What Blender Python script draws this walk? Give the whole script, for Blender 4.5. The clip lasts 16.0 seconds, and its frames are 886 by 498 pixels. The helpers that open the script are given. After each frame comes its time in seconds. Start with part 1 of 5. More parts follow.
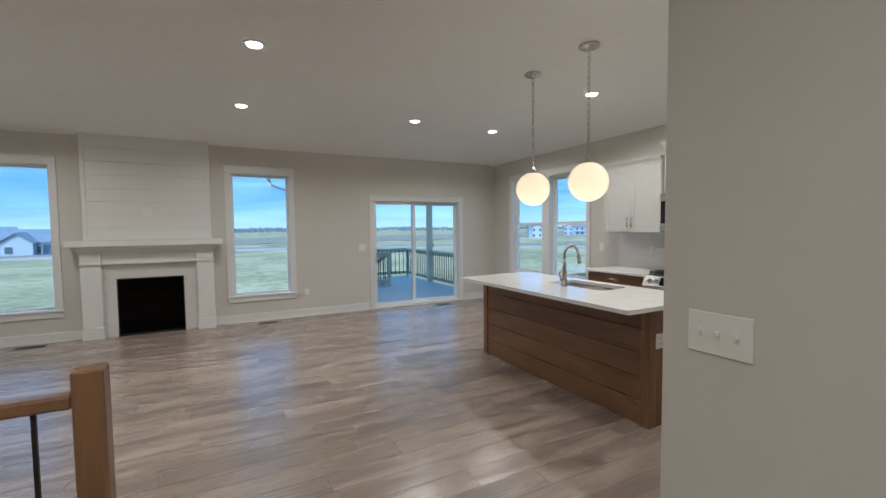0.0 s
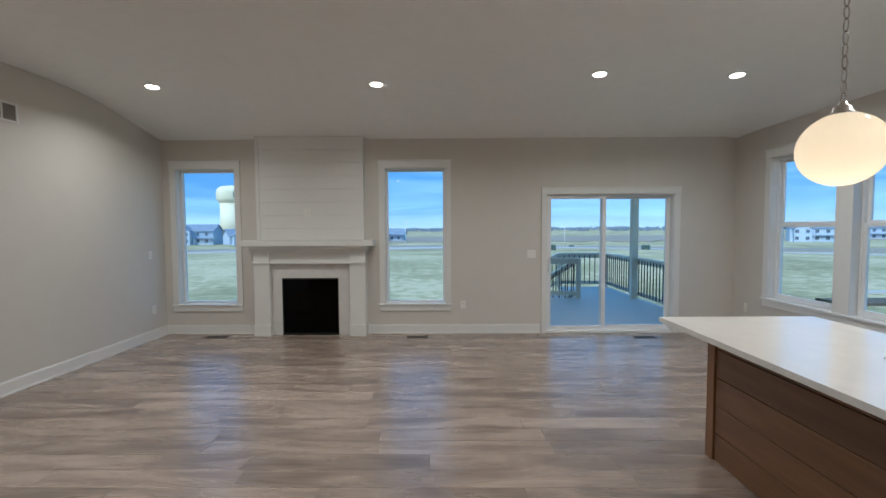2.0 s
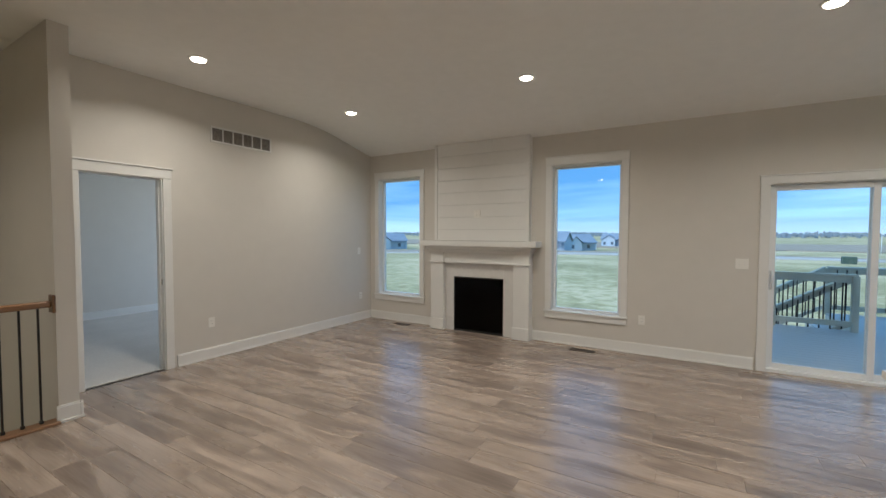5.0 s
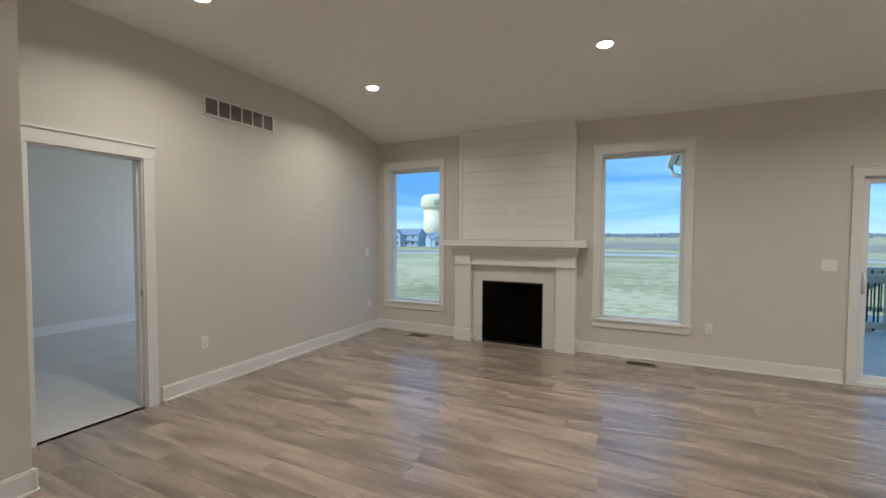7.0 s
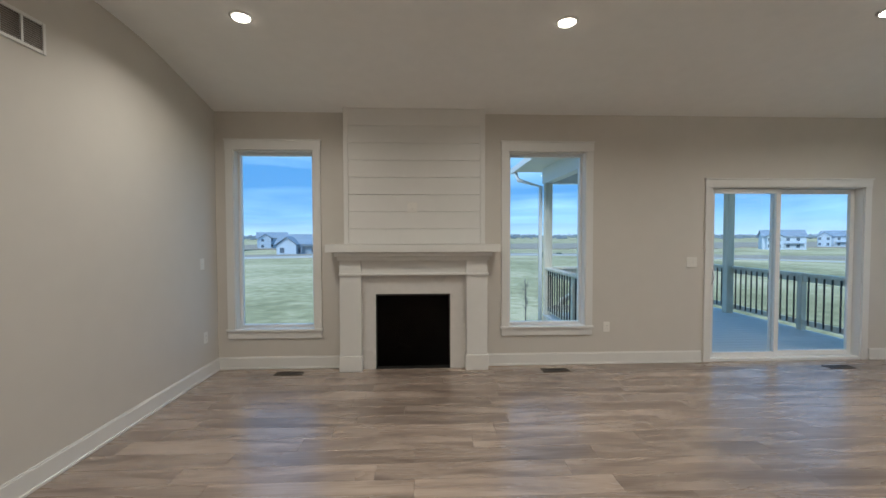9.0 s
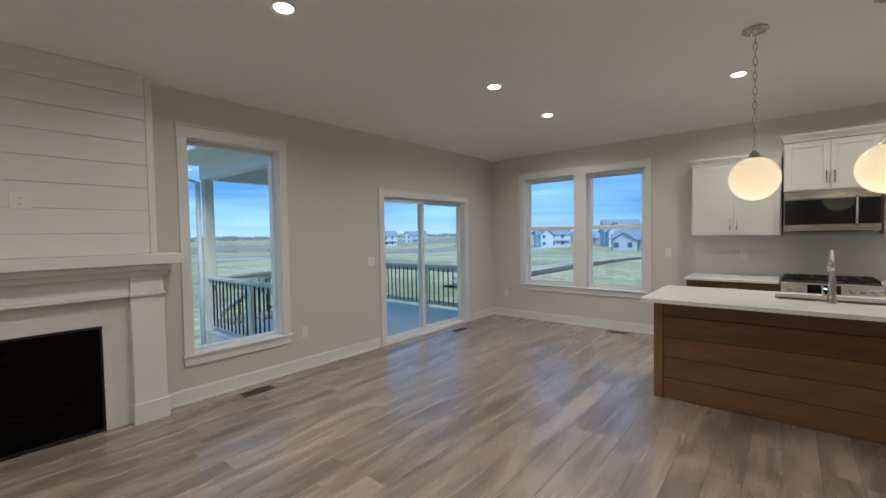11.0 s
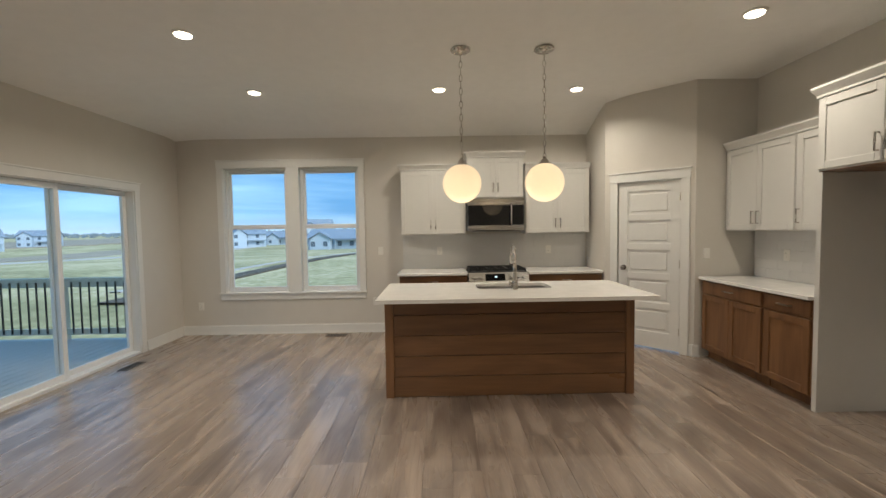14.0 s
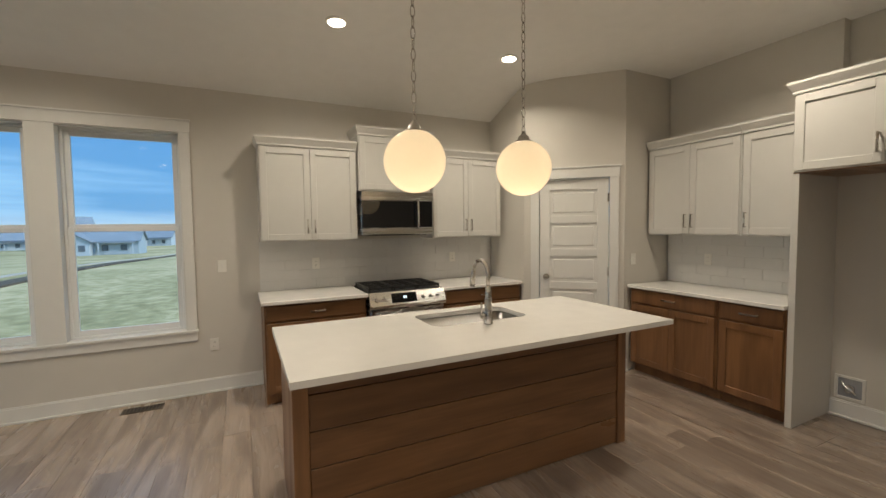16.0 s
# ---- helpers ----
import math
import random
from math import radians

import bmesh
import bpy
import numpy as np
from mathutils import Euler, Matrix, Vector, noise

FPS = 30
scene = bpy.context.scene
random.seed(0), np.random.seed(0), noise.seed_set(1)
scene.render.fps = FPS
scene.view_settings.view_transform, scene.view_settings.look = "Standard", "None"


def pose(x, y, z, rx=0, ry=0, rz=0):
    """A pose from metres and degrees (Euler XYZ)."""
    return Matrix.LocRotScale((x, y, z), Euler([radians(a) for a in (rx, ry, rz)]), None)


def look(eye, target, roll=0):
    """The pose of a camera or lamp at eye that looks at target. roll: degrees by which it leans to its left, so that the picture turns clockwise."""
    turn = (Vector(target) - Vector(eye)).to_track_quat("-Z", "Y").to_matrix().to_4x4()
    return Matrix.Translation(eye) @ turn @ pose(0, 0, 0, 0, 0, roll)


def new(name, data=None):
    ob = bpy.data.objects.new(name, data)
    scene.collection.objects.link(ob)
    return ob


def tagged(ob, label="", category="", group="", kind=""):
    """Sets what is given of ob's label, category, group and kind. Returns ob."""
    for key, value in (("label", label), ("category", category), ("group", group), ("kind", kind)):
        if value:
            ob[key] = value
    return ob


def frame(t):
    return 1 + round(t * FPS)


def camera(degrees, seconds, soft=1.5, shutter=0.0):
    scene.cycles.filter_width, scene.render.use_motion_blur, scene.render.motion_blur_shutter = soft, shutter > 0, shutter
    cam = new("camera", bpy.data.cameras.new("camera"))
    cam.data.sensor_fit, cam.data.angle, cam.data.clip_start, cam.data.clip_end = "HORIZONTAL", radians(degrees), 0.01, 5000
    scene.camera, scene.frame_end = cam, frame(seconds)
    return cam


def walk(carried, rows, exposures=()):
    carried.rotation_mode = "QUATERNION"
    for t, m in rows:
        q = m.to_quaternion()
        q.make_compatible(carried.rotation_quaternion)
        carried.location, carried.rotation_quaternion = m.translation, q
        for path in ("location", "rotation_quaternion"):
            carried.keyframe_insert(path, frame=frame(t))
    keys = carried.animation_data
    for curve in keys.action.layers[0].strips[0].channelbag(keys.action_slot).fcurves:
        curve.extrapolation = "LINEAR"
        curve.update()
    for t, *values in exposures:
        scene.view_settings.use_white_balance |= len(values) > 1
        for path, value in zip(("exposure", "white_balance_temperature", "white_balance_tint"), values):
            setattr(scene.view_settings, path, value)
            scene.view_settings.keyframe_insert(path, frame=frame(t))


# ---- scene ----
cam = camera(93.9, 16.0)
PATH = [
    (0, (0.123, -0.225, 1.515), (1.049, 1.545, 1.412), -0.6),
    (0.5, (0.354, 0.06, 1.5), (0.983, 1.956, 1.402), -0.6),
    (1, (0.632, 0.485, 1.512), (1.003, 2.448, 1.41), -0.5),
    (1.5, (0.835, 0.855, 1.488), (1.02, 2.844, 1.394), -0.3),
    (2, (1.1, 1.191, 1.538), (1.083, 3.188, 1.44), -0.3),
    (2.5, (1.26, 1.508, 1.494), (1.018, 3.492, 1.411), -0.3),
    (3, (1.476, 1.66, 1.493), (0.974, 3.595, 1.418), -0.1),
    (3.5, (1.709, 1.696, 1.525), (0.958, 3.547, 1.445), -0.1),
    (4, (1.83, 1.589, 1.506), (0.893, 3.354, 1.43), -0.0),
    (4.2, (1.881, 1.535, 1.51), (0.888, 3.269, 1.432), -0.0),
    (6.3, (1.286, 1.762, 1.447), (0.247, 3.469, 1.371), 0.2),
    (6.5, (1.107, 1.787, 1.442), (0.108, 3.518, 1.365), 0.2),
    (7, (0.692, 1.868, 1.464), (-0.185, 3.664, 1.39), 0.2),
    (7.5, (0.319, 2.093, 1.46), (-0.401, 3.957, 1.392), 0.1),
    (8, (-0.072, 2.268, 1.447), (-0.59, 4.199, 1.383), 0.0),
    (8.2, (-0.214, 2.318, 1.464), (-0.641, 4.27, 1.401), 0.0),
    (10.3, (-1.165, 2.900, 1.480), (-0.091, 4.587, 1.420), -0.7),
    (10.5, (-1.165, 2.920, 1.485), (0.039, 4.516, 1.424), -0.8),
    (11, (-1.220, 3.025, 1.505), (0.315, 4.304, 1.433), -1.0),
    (11.5, (-1.307, 2.995, 1.519), (0.448, 3.95, 1.44), -1.1),
    (12, (-1.41, 3.045, 1.53), (0.482, 3.688, 1.447), -1.1),
    (12.5, (-1.463, 3.066, 1.521), (0.495, 3.464, 1.435), -1.1),
    (13, (-1.395, 3.111, 1.515), (0.59, 3.343, 1.422), -1.1),
    (13.5, (-1.097, 3.285, 1.505), (0.898, 3.381, 1.410), -0.95),
    (14, (-0.776, 3.459, 1.506), (1.222, 3.44, 1.407), -0.9),
    (14.5, (-0.398, 3.704, 1.534), (1.59, 3.513, 1.435), -0.8),
    (15, (0.009, 3.811, 1.538), (1.968, 3.422, 1.439), -0.9),
    (15.5, (0.447, 3.976, 1.526), (2.338, 3.334, 1.423), -0.8),
    (16, (0.829, 4.136, 1.543), (2.625, 3.262, 1.435), -0.7),
]
walk(cam, [(t, look(eye, target, roll)) for t, eye, target, roll in PATH],
     exposures=((0, 0.05, 5300, 10), (1.5, -0.09, 5250, 10), (3.5, -0.01, 5600, 10), (7, 0.04, 5750, 10), (11, -0.13, 5600, 10), (12.5, -0.02, 6200, 10), (14, -0.01, 6150, 10), (16, -0.13, 6400, 10)))

# ---- light ----
world = bpy.data.worlds.new("sky")
scene.world = world
world.use_nodes = True
wn, wl = world.node_tree.nodes, world.node_tree.links
wn.clear()


def wnode(kind, **values):
    n = wn.new(kind)
    for k, v in values.items():
        n.inputs[k].default_value = v
    return n


SKY_STRENGTH = 1.2
sky = wn.new("ShaderNodeTexSky")
sky.sky_type = "NISHITA"
sky.sun_disc = False
sky.sun_elevation, sky.sun_rotation = radians(42), radians(215)
sky.air_density, sky.dust_density, sky.ozone_density = 1.0, 0.6, 3.0
coord = wn.new("ShaderNodeTexCoord")
sep = wn.new("ShaderNodeSeparateXYZ")
wl.new(coord.outputs["Generated"], sep.inputs[0])


stretch = wn.new("ShaderNodeMapping")
stretch.inputs["Scale"].default_value = (1.0, 1.0, 11.0)
stretch.inputs["Rotation"].default_value = (0.03, -0.02, 0.5)
wl.new(coord.outputs["Generated"], stretch.inputs[0])
puffs = wnode("ShaderNodeTexNoise", Scale=1.7, Detail=7.0, Roughness=0.5, Distortion=0.5)
wl.new(stretch.outputs[0], puffs.inputs["Vector"])
ramp = wn.new("ShaderNodeValToRGB")
ramp.color_ramp.elements[0].position, ramp.color_ramp.elements[1].position = 0.42, 0.72
wl.new(puffs.outputs["Fac"], ramp.inputs[0])


def wmix(kind, fac, a, b):
    n = wn.new("ShaderNodeMix")
    n.data_type, n.blend_type = "RGBA", kind
    for i, v in ((0, fac), (6, a), (7, b)):
        if isinstance(v, (int, float, tuple)):
            n.inputs[i].default_value = v
        else:
            wl.new(v, n.inputs[i])
    return n.outputs[2]


clear = wmix("MULTIPLY", 1.0, sky.outputs[0], (0.075, 0.085, 0.10, 1))
deep = wmix("MIX", 0.8, clear, (0.13, 0.40, 0.80, 1))
clouded = wmix("MIX", ramp.outputs[0], deep, (0.50, 0.82, 1.10, 1))
low = wn.new("ShaderNodeMapRange")
low.inputs[1].default_value, low.inputs[2].default_value = 0.0, 0.04
low.inputs[3].default_value, low.inputs[4].default_value = 0.75, 0.0
wl.new(sep.outputs[2], low.inputs[0])
hazed = wmix("MIX", low.outputs[0], clouded, (0.74, 0.95, 1.08, 1))
back = wn.new("ShaderNodeBackground")
back.inputs[1].default_value = SKY_STRENGTH
wl.new(hazed, back.inputs[0])
out = wn.new("ShaderNodeOutputWorld")
wl.new(back.outputs[0], out.inputs[0])

sun_data = bpy.data.lights.new("sun", "SUN")
sun_data.energy, sun_data.angle, sun_data.color = 3.2, radians(25), (1.0, 0.95, 0.88)
sun = new("sun", sun_data)
sun.matrix_world = look((0, 0, 30), (10, 14, 30 - 15.5))

DOWNLIGHT_W, PENDANT_W, WARM = 15.5, 0.9, (1.0, 0.88, 0.70)

# ---- materials ----


def material(name, color, rough=0.5, metal=0.0, var=0.06, scale=6.0, bump=0.0, bump_scale=60.0, stretch=(1, 1, 1), per_piece=0.0, wear=0.05, coat=0.0):
    """A painted or plain surface: broad stains, fine grain, relief."""
    m = bpy.data.materials.new(name)
    m.use_nodes = True
    n, l = m.node_tree.nodes, m.node_tree.links
    b = n["Principled BSDF"]
    geo = n.new("ShaderNodeNewGeometry")
    mp = n.new("ShaderNodeMapping")
    mp.inputs["Scale"].default_value = stretch
    l.new(geo.outputs["Position"], mp.inputs[0])
    if per_piece:
        info = n.new("ShaderNodeObjectInfo")
        mul = n.new("ShaderNodeVectorMath")
        mul.operation = "SCALE"
        mul.inputs[0].default_value = (37.0, 61.0, 23.0)
        l.new(info.outputs["Random"], mul.inputs[3])
        l.new(mul.outputs[0], mp.inputs["Location"])
    broad = n.new("ShaderNodeTexNoise")
    broad.inputs["Scale"].default_value, broad.inputs["Detail"].default_value = scale * 0.25, 3
    fine = n.new("ShaderNodeTexNoise")
    fine.inputs["Scale"].default_value, fine.inputs["Detail"].default_value = scale * 4, 6
    for t in (broad, fine):
        l.new(mp.outputs[0], t.inputs["Vector"])
    mixv = n.new("ShaderNodeMath")
    mixv.operation = "ADD"
    l.new(broad.outputs["Fac"], mixv.inputs[0])
    l.new(fine.outputs["Fac"], mixv.inputs[1])
    rng = n.new("ShaderNodeMapRange")
    rng.inputs[1].default_value, rng.inputs[2].default_value = 0.6, 1.4
    rng.inputs[3].default_value, rng.inputs[4].default_value = 1 - var, 1 + var
    l.new(mixv.outputs[0], rng.inputs[0])
    val = rng.outputs[0]
    if per_piece:
        pr = n.new("ShaderNodeMapRange")
        pr.inputs[3].default_value, pr.inputs[4].default_value = 1 - per_piece, 1 + per_piece
        l.new(info.outputs["Random"], pr.inputs[0])
        mm = n.new("ShaderNodeMath")
        mm.operation = "MULTIPLY"
        l.new(val, mm.inputs[0])
        l.new(pr.outputs[0], mm.inputs[1])
        val = mm.outputs[0]
    col = n.new("ShaderNodeVectorMath")
    col.operation = "SCALE"
    col.inputs[0].default_value = color
    l.new(val, col.inputs[3])
    l.new(col.outputs[0], b.inputs["Base Color"])
    rr = n.new("ShaderNodeMapRange")
    rr.inputs[1].default_value, rr.inputs[2].default_value = 0.3, 0.7
    rr.inputs[3].default_value, rr.inputs[4].default_value = max(0.02, rough - wear), min(1, rough + wear)
    l.new(broad.outputs["Fac"], rr.inputs[0])
    l.new(rr.outputs[0], b.inputs["Roughness"])
    b.inputs["Metallic"].default_value = metal
    b.inputs["Coat Weight"].default_value = coat
    if bump:
        tex = n.new("ShaderNodeTexNoise")
        tex.inputs["Scale"].default_value, tex.inputs["Detail"].default_value = bump_scale, 3
        l.new(mp.outputs[0], tex.inputs["Vector"])
        bp = n.new("ShaderNodeBump")
        bp.inputs["Strength"].default_value, bp.inputs["Distance"].default_value = bump, 0.002
        l.new(tex.outputs["Fac"], bp.inputs["Height"])
        l.new(bp.outputs[0], b.inputs["Normal"])
    return m


def wood(name, dark, light, rough=0.4, along="x", per_piece=0.12, freq=1.0, bump=0.15, wear=0.08, sheen=0.5):
    """Wood with grain along one axis; each piece has its own tone and its own cut."""
    m = bpy.data.materials.new(name)
    m.use_nodes = True
    n, l = m.node_tree.nodes, m.node_tree.links
    b = n["Principled BSDF"]
    geo, info = n.new("ShaderNodeNewGeometry"), n.new("ShaderNodeObjectInfo")
    off = n.new("ShaderNodeVectorMath")
    off.operation = "MULTIPLY_ADD"
    off.inputs[0].default_value = (0, 0, 0)
    sc = n.new("ShaderNodeVectorMath")
    sc.operation = "SCALE"
    sc.inputs[0].default_value = (41.0, 67.0, 29.0)
    l.new(info.outputs["Random"], sc.inputs[3])
    add = n.new("ShaderNodeVectorMath")
    l.new(geo.outputs["Position"], add.inputs[0])
    l.new(sc.outputs[0], add.inputs[1])
    n.remove(off)

    def grain(long, cross, detail, dist):
        mp = n.new("ShaderNodeMapping")
        s = [cross * freq] * 3
        s["xyz".index(along)] = long * freq
        mp.inputs["Scale"].default_value = s
        l.new(add.outputs[0], mp.inputs[0])
        t = n.new("ShaderNodeTexNoise")
        t.inputs["Scale"].default_value, t.inputs["Detail"].default_value, t.inputs["Distortion"].default_value = 1.0, detail, dist
        l.new(mp.outputs[0], t.inputs["Vector"])
        return t.outputs["Fac"]

    g1, g2 = grain(1.1, 7, 6, 1.0), grain(4, 90, 4, 0.2)
    ad = n.new("ShaderNodeMath")
    ad.operation = "MULTIPLY_ADD"
    l.new(g2, ad.inputs[0])
    ad.inputs[1].default_value = 0.35
    l.new(g1, ad.inputs[2])
    rp = n.new("ShaderNodeValToRGB")
    e = rp.color_ramp.elements
    e[0].position, e[0].color = 0.45, (*dark, 1)
    e[1].position, e[1].color = 0.88, (*light, 1)
    l.new(ad.outputs[0], rp.inputs[0])
    pr = n.new("ShaderNodeMapRange")
    pr.inputs[3].default_value, pr.inputs[4].default_value = 1 - per_piece, 1 + per_piece
    l.new(info.outputs["Random"], pr.inputs[0])
    mul = n.new("ShaderNodeVectorMath")
    mul.operation = "SCALE"
    l.new(rp.outputs[0], mul.inputs[0])
    l.new(pr.outputs[0], mul.inputs[3])
    l.new(mul.outputs[0], b.inputs["Base Color"])
    rr = n.new("ShaderNodeMapRange")
    rr.inputs[1].default_value, rr.inputs[2].default_value = 0.3, 0.75
    rr.inputs[3].default_value, rr.inputs[4].default_value = rough + wear, rough - wear
    l.new(g1, rr.inputs[0])
    l.new(rr.outputs[0], b.inputs["Roughness"])
    b.inputs["Specular IOR Level"].default_value = sheen
    bp = n.new("ShaderNodeBump")
    bp.inputs["Strength"].default_value, bp.inputs["Distance"].default_value = bump, 0.002
    l.new(g2, bp.inputs["Height"])
    l.new(bp.outputs[0], b.inputs["Normal"])
    return m


def glass(name):
    m = bpy.data.materials.new(name)
    m.use_nodes = True
    n, l = m.node_tree.nodes, m.node_tree.links
    n.remove(n["Principled BSDF"])
    tr, gl, mx = n.new("ShaderNodeBsdfTransparent"), n.new("ShaderNodeBsdfGlossy"), n.new("ShaderNodeMixShader")
    tr.inputs[0].default_value = (0.95, 0.98, 0.985, 1)
    gl.inputs["Roughness"].default_value = 0.01
    mx.inputs[0].default_value = 0.03
    l.new(tr.outputs[0], mx.inputs[1])
    l.new(gl.outputs[0], mx.inputs[2])
    l.new(mx.outputs[0], n["Material Output"].inputs[0])
    return m


def emitter(name, color, strength):
    m = bpy.data.materials.new(name)
    m.use_nodes = True
    b = m.node_tree.nodes["Principled BSDF"]
    b.inputs["Base Color"].default_value = (0.8, 0.8, 0.78, 1)
    b.inputs["Emission Color"].default_value = (*color, 1)
    b.inputs["Emission Strength"].default_value = strength
    return m


def opal(name):
    """White opal glass: passes the lamp inside it, scattered, with a shiny skin."""
    m = bpy.data.materials.new(name)
    m.use_nodes = True
    n, l = m.node_tree.nodes, m.node_tree.links
    b = n["Principled BSDF"]
    b.inputs["Base Color"].default_value = (0.86, 0.82, 0.72, 1)
    b.inputs["Roughness"].default_value = 0.12
    b.inputs["Emission Color"].default_value = (1.0, 0.83, 0.56, 1)
    b.inputs["Emission Strength"].default_value = 0.36
    tl, mx = n.new("ShaderNodeBsdfTranslucent"), n.new("ShaderNodeMixShader")
    tl.inputs[0].default_value = (0.95, 0.90, 0.80, 1)
    mx.inputs[0].default_value = 0.6
    l.new(b.outputs[0], mx.inputs[1])
    l.new(tl.outputs[0], mx.inputs[2])
    l.new(mx.outputs[0], n["Material Output"].inputs[0])
    return m


PAINT = material("greige_wall_paint", (0.61, 0.578, 0.525), 0.65, bump=0.12, bump_scale=180, var=0.025, scale=1.5)
CEIL = material("ceiling_paint", (0.84, 0.825, 0.795), 0.85, bump=0.25, bump_scale=120, var=0.03, scale=2)
TRIM = material("white_trim_paint", (0.73, 0.72, 0.69), 0.38, var=0.02, scale=3, bump=0.03)
CABW = material("white_cabinet_paint", (0.62, 0.605, 0.57), 0.36, var=0.02, scale=3, bump=0.02)
VINYL = material("white_window_vinyl", (0.78, 0.79, 0.79), 0.35, var=0.02)
PLANK = wood("greyed_oak_plank", (0.150, 0.110, 0.086), (0.42, 0.337, 0.272), 0.27, "x", 0.14, sheen=0.95)
OAK = wood("stained_oak_rail", (0.14, 0.075, 0.038), (0.31, 0.17, 0.085), 0.32, "z", 0.05)
OAKX = wood("stained_oak_rail_level", (0.14, 0.075, 0.038), (0.31, 0.17, 0.085), 0.32, "y", 0.05)
CABB = wood("brown_stained_maple", (0.13, 0.06, 0.025), (0.25, 0.125, 0.053), 0.36, "z", 0.06, 0.7)
CABBX = wood("brown_stained_board", (0.105, 0.05, 0.022), (0.215, 0.108, 0.048), 0.34, "y", 0.10, 0.7)
QUARTZ = material("white_quartz", (0.80, 0.78, 0.74), 0.14, var=0.035, scale=30, wear=0.03)
TILE = material("white_glazed_tile", (0.68, 0.67, 0.65), 0.16, var=0.02, scale=5, per_piece=0.012, wear=0.04)
JOINT = material("white_tile_grout", (0.66, 0.65, 0.63), 0.8, var=0.03, scale=20)
SINKM = material("satin_sink_steel", (0.30, 0.29, 0.28), 0.36, 1.0, var=0.06, scale=10)
GROUT = material("pale_grout", (0.55, 0.53, 0.50), 0.9, var=0.05, scale=20)
STEEL = material("brushed_steel", (0.56, 0.55, 0.53), 0.26, 1.0, var=0.06, scale=10, stretch=(1, 1, 12))
NICKEL = material("brushed_nickel", (0.52, 0.49, 0.45), 0.26, 1.0, var=0.05, scale=20)
CHROME = material("polished_chrome", (0.70, 0.69, 0.67), 0.10, 1.0, var=0.02)
BLACKGL = material("black_oven_glass", (0.008, 0.008, 0.009), 0.06, var=0.02, wear=0.02)
IRON = material("black_cast_iron", (0.018, 0.018, 0.018), 0.55, var=0.2, scale=30, bump=0.2)
SOOT = material("black_firebox_metal", (0.004, 0.004, 0.004), 0.75, var=0.2, scale=10)
LOGM = wood("ceramic_log", (0.02, 0.012, 0.01), (0.10, 0.06, 0.05), 0.9, "x")
RODM = material("black_baluster_metal", (0.02, 0.018, 0.017), 0.42, 0.3, var=0.1, scale=30)
PLASTIC = material("white_plastic_plate", (0.78, 0.76, 0.71), 0.32, var=0.015)
SLOT = material("dark_slot", (0.03, 0.028, 0.025), 0.6)
REGM = material("bronze_register_metal", (0.09, 0.065, 0.045), 0.4, 0.5, var=0.1, scale=20)
CARPET = material("pale_beige_carpet", (0.52, 0.50, 0.47), 0.97, var=0.10, scale=9, bump=0.8, bump_scale=220)
SOFFIT = material("white_porch_aluminium", (0.74, 0.76, 0.77), 0.5, var=0.03, scale=2)
DECKM = material("grey_composite_board", (0.58, 0.60, 0.61), 0.6, var=0.08, scale=10, bump=0.3, bump_scale=60, stretch=(1, 8, 8), per_piece=0.05)
PINE = wood("treated_pine", (0.56, 0.51, 0.40), (0.80, 0.74, 0.61), 0.75, "z", 0.08, 0.8)
PINEX = wood("treated_pine_level", (0.60, 0.55, 0.44), (0.82, 0.77, 0.65), 0.75, "x", 0.08, 0.8)
GRAVELROAD = material("pale_gravel_road", (0.50, 0.48, 0.45), 0.95, var=0.12, scale=0.8)
FIELD = material("bare_field_earth", (0.34, 0.29, 0.22), 0.97, var=0.15, scale=0.2)
DITCH = material("dark_ditch_earth", (0.10, 0.085, 0.065), 0.97, var=0.3, scale=2)
# far houses: blue distance haze is mixed into the siding and shingle colours
SIDE_G = material("haze_tinted_grey_siding", (0.40, 0.50, 0.60), 0.7, var=0.05, scale=1)
SIDE_W = material("haze_tinted_white_siding", (0.52, 0.61, 0.70), 0.7, var=0.05, scale=1)
ROOFM = material("haze_tinted_shingle", (0.25, 0.31, 0.38), 0.9, var=0.2, scale=2)
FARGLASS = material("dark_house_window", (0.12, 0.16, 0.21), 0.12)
# cream, paled in the colour itself to stand for haze over the distance
TOWERM = material("hazed_cream_tower_paint", (0.90, 0.83, 0.56), 0.6, var=0.04, scale=0.3)
LETTER = material("dark_sign_paint", (0.10, 0.10, 0.12), 0.6)
FARWOOD = material("hazy_far_woods", (0.20, 0.245, 0.28), 0.95, var=0.2)
BARK = material("winter_twigs", (0.17, 0.15, 0.145), 0.95, var=0.2)
GLASS = glass("window_glass")
LAMP = emitter("downlight_lens", (1.0, 0.84, 0.60), 13.0)
OPAL = opal("opal_glass")


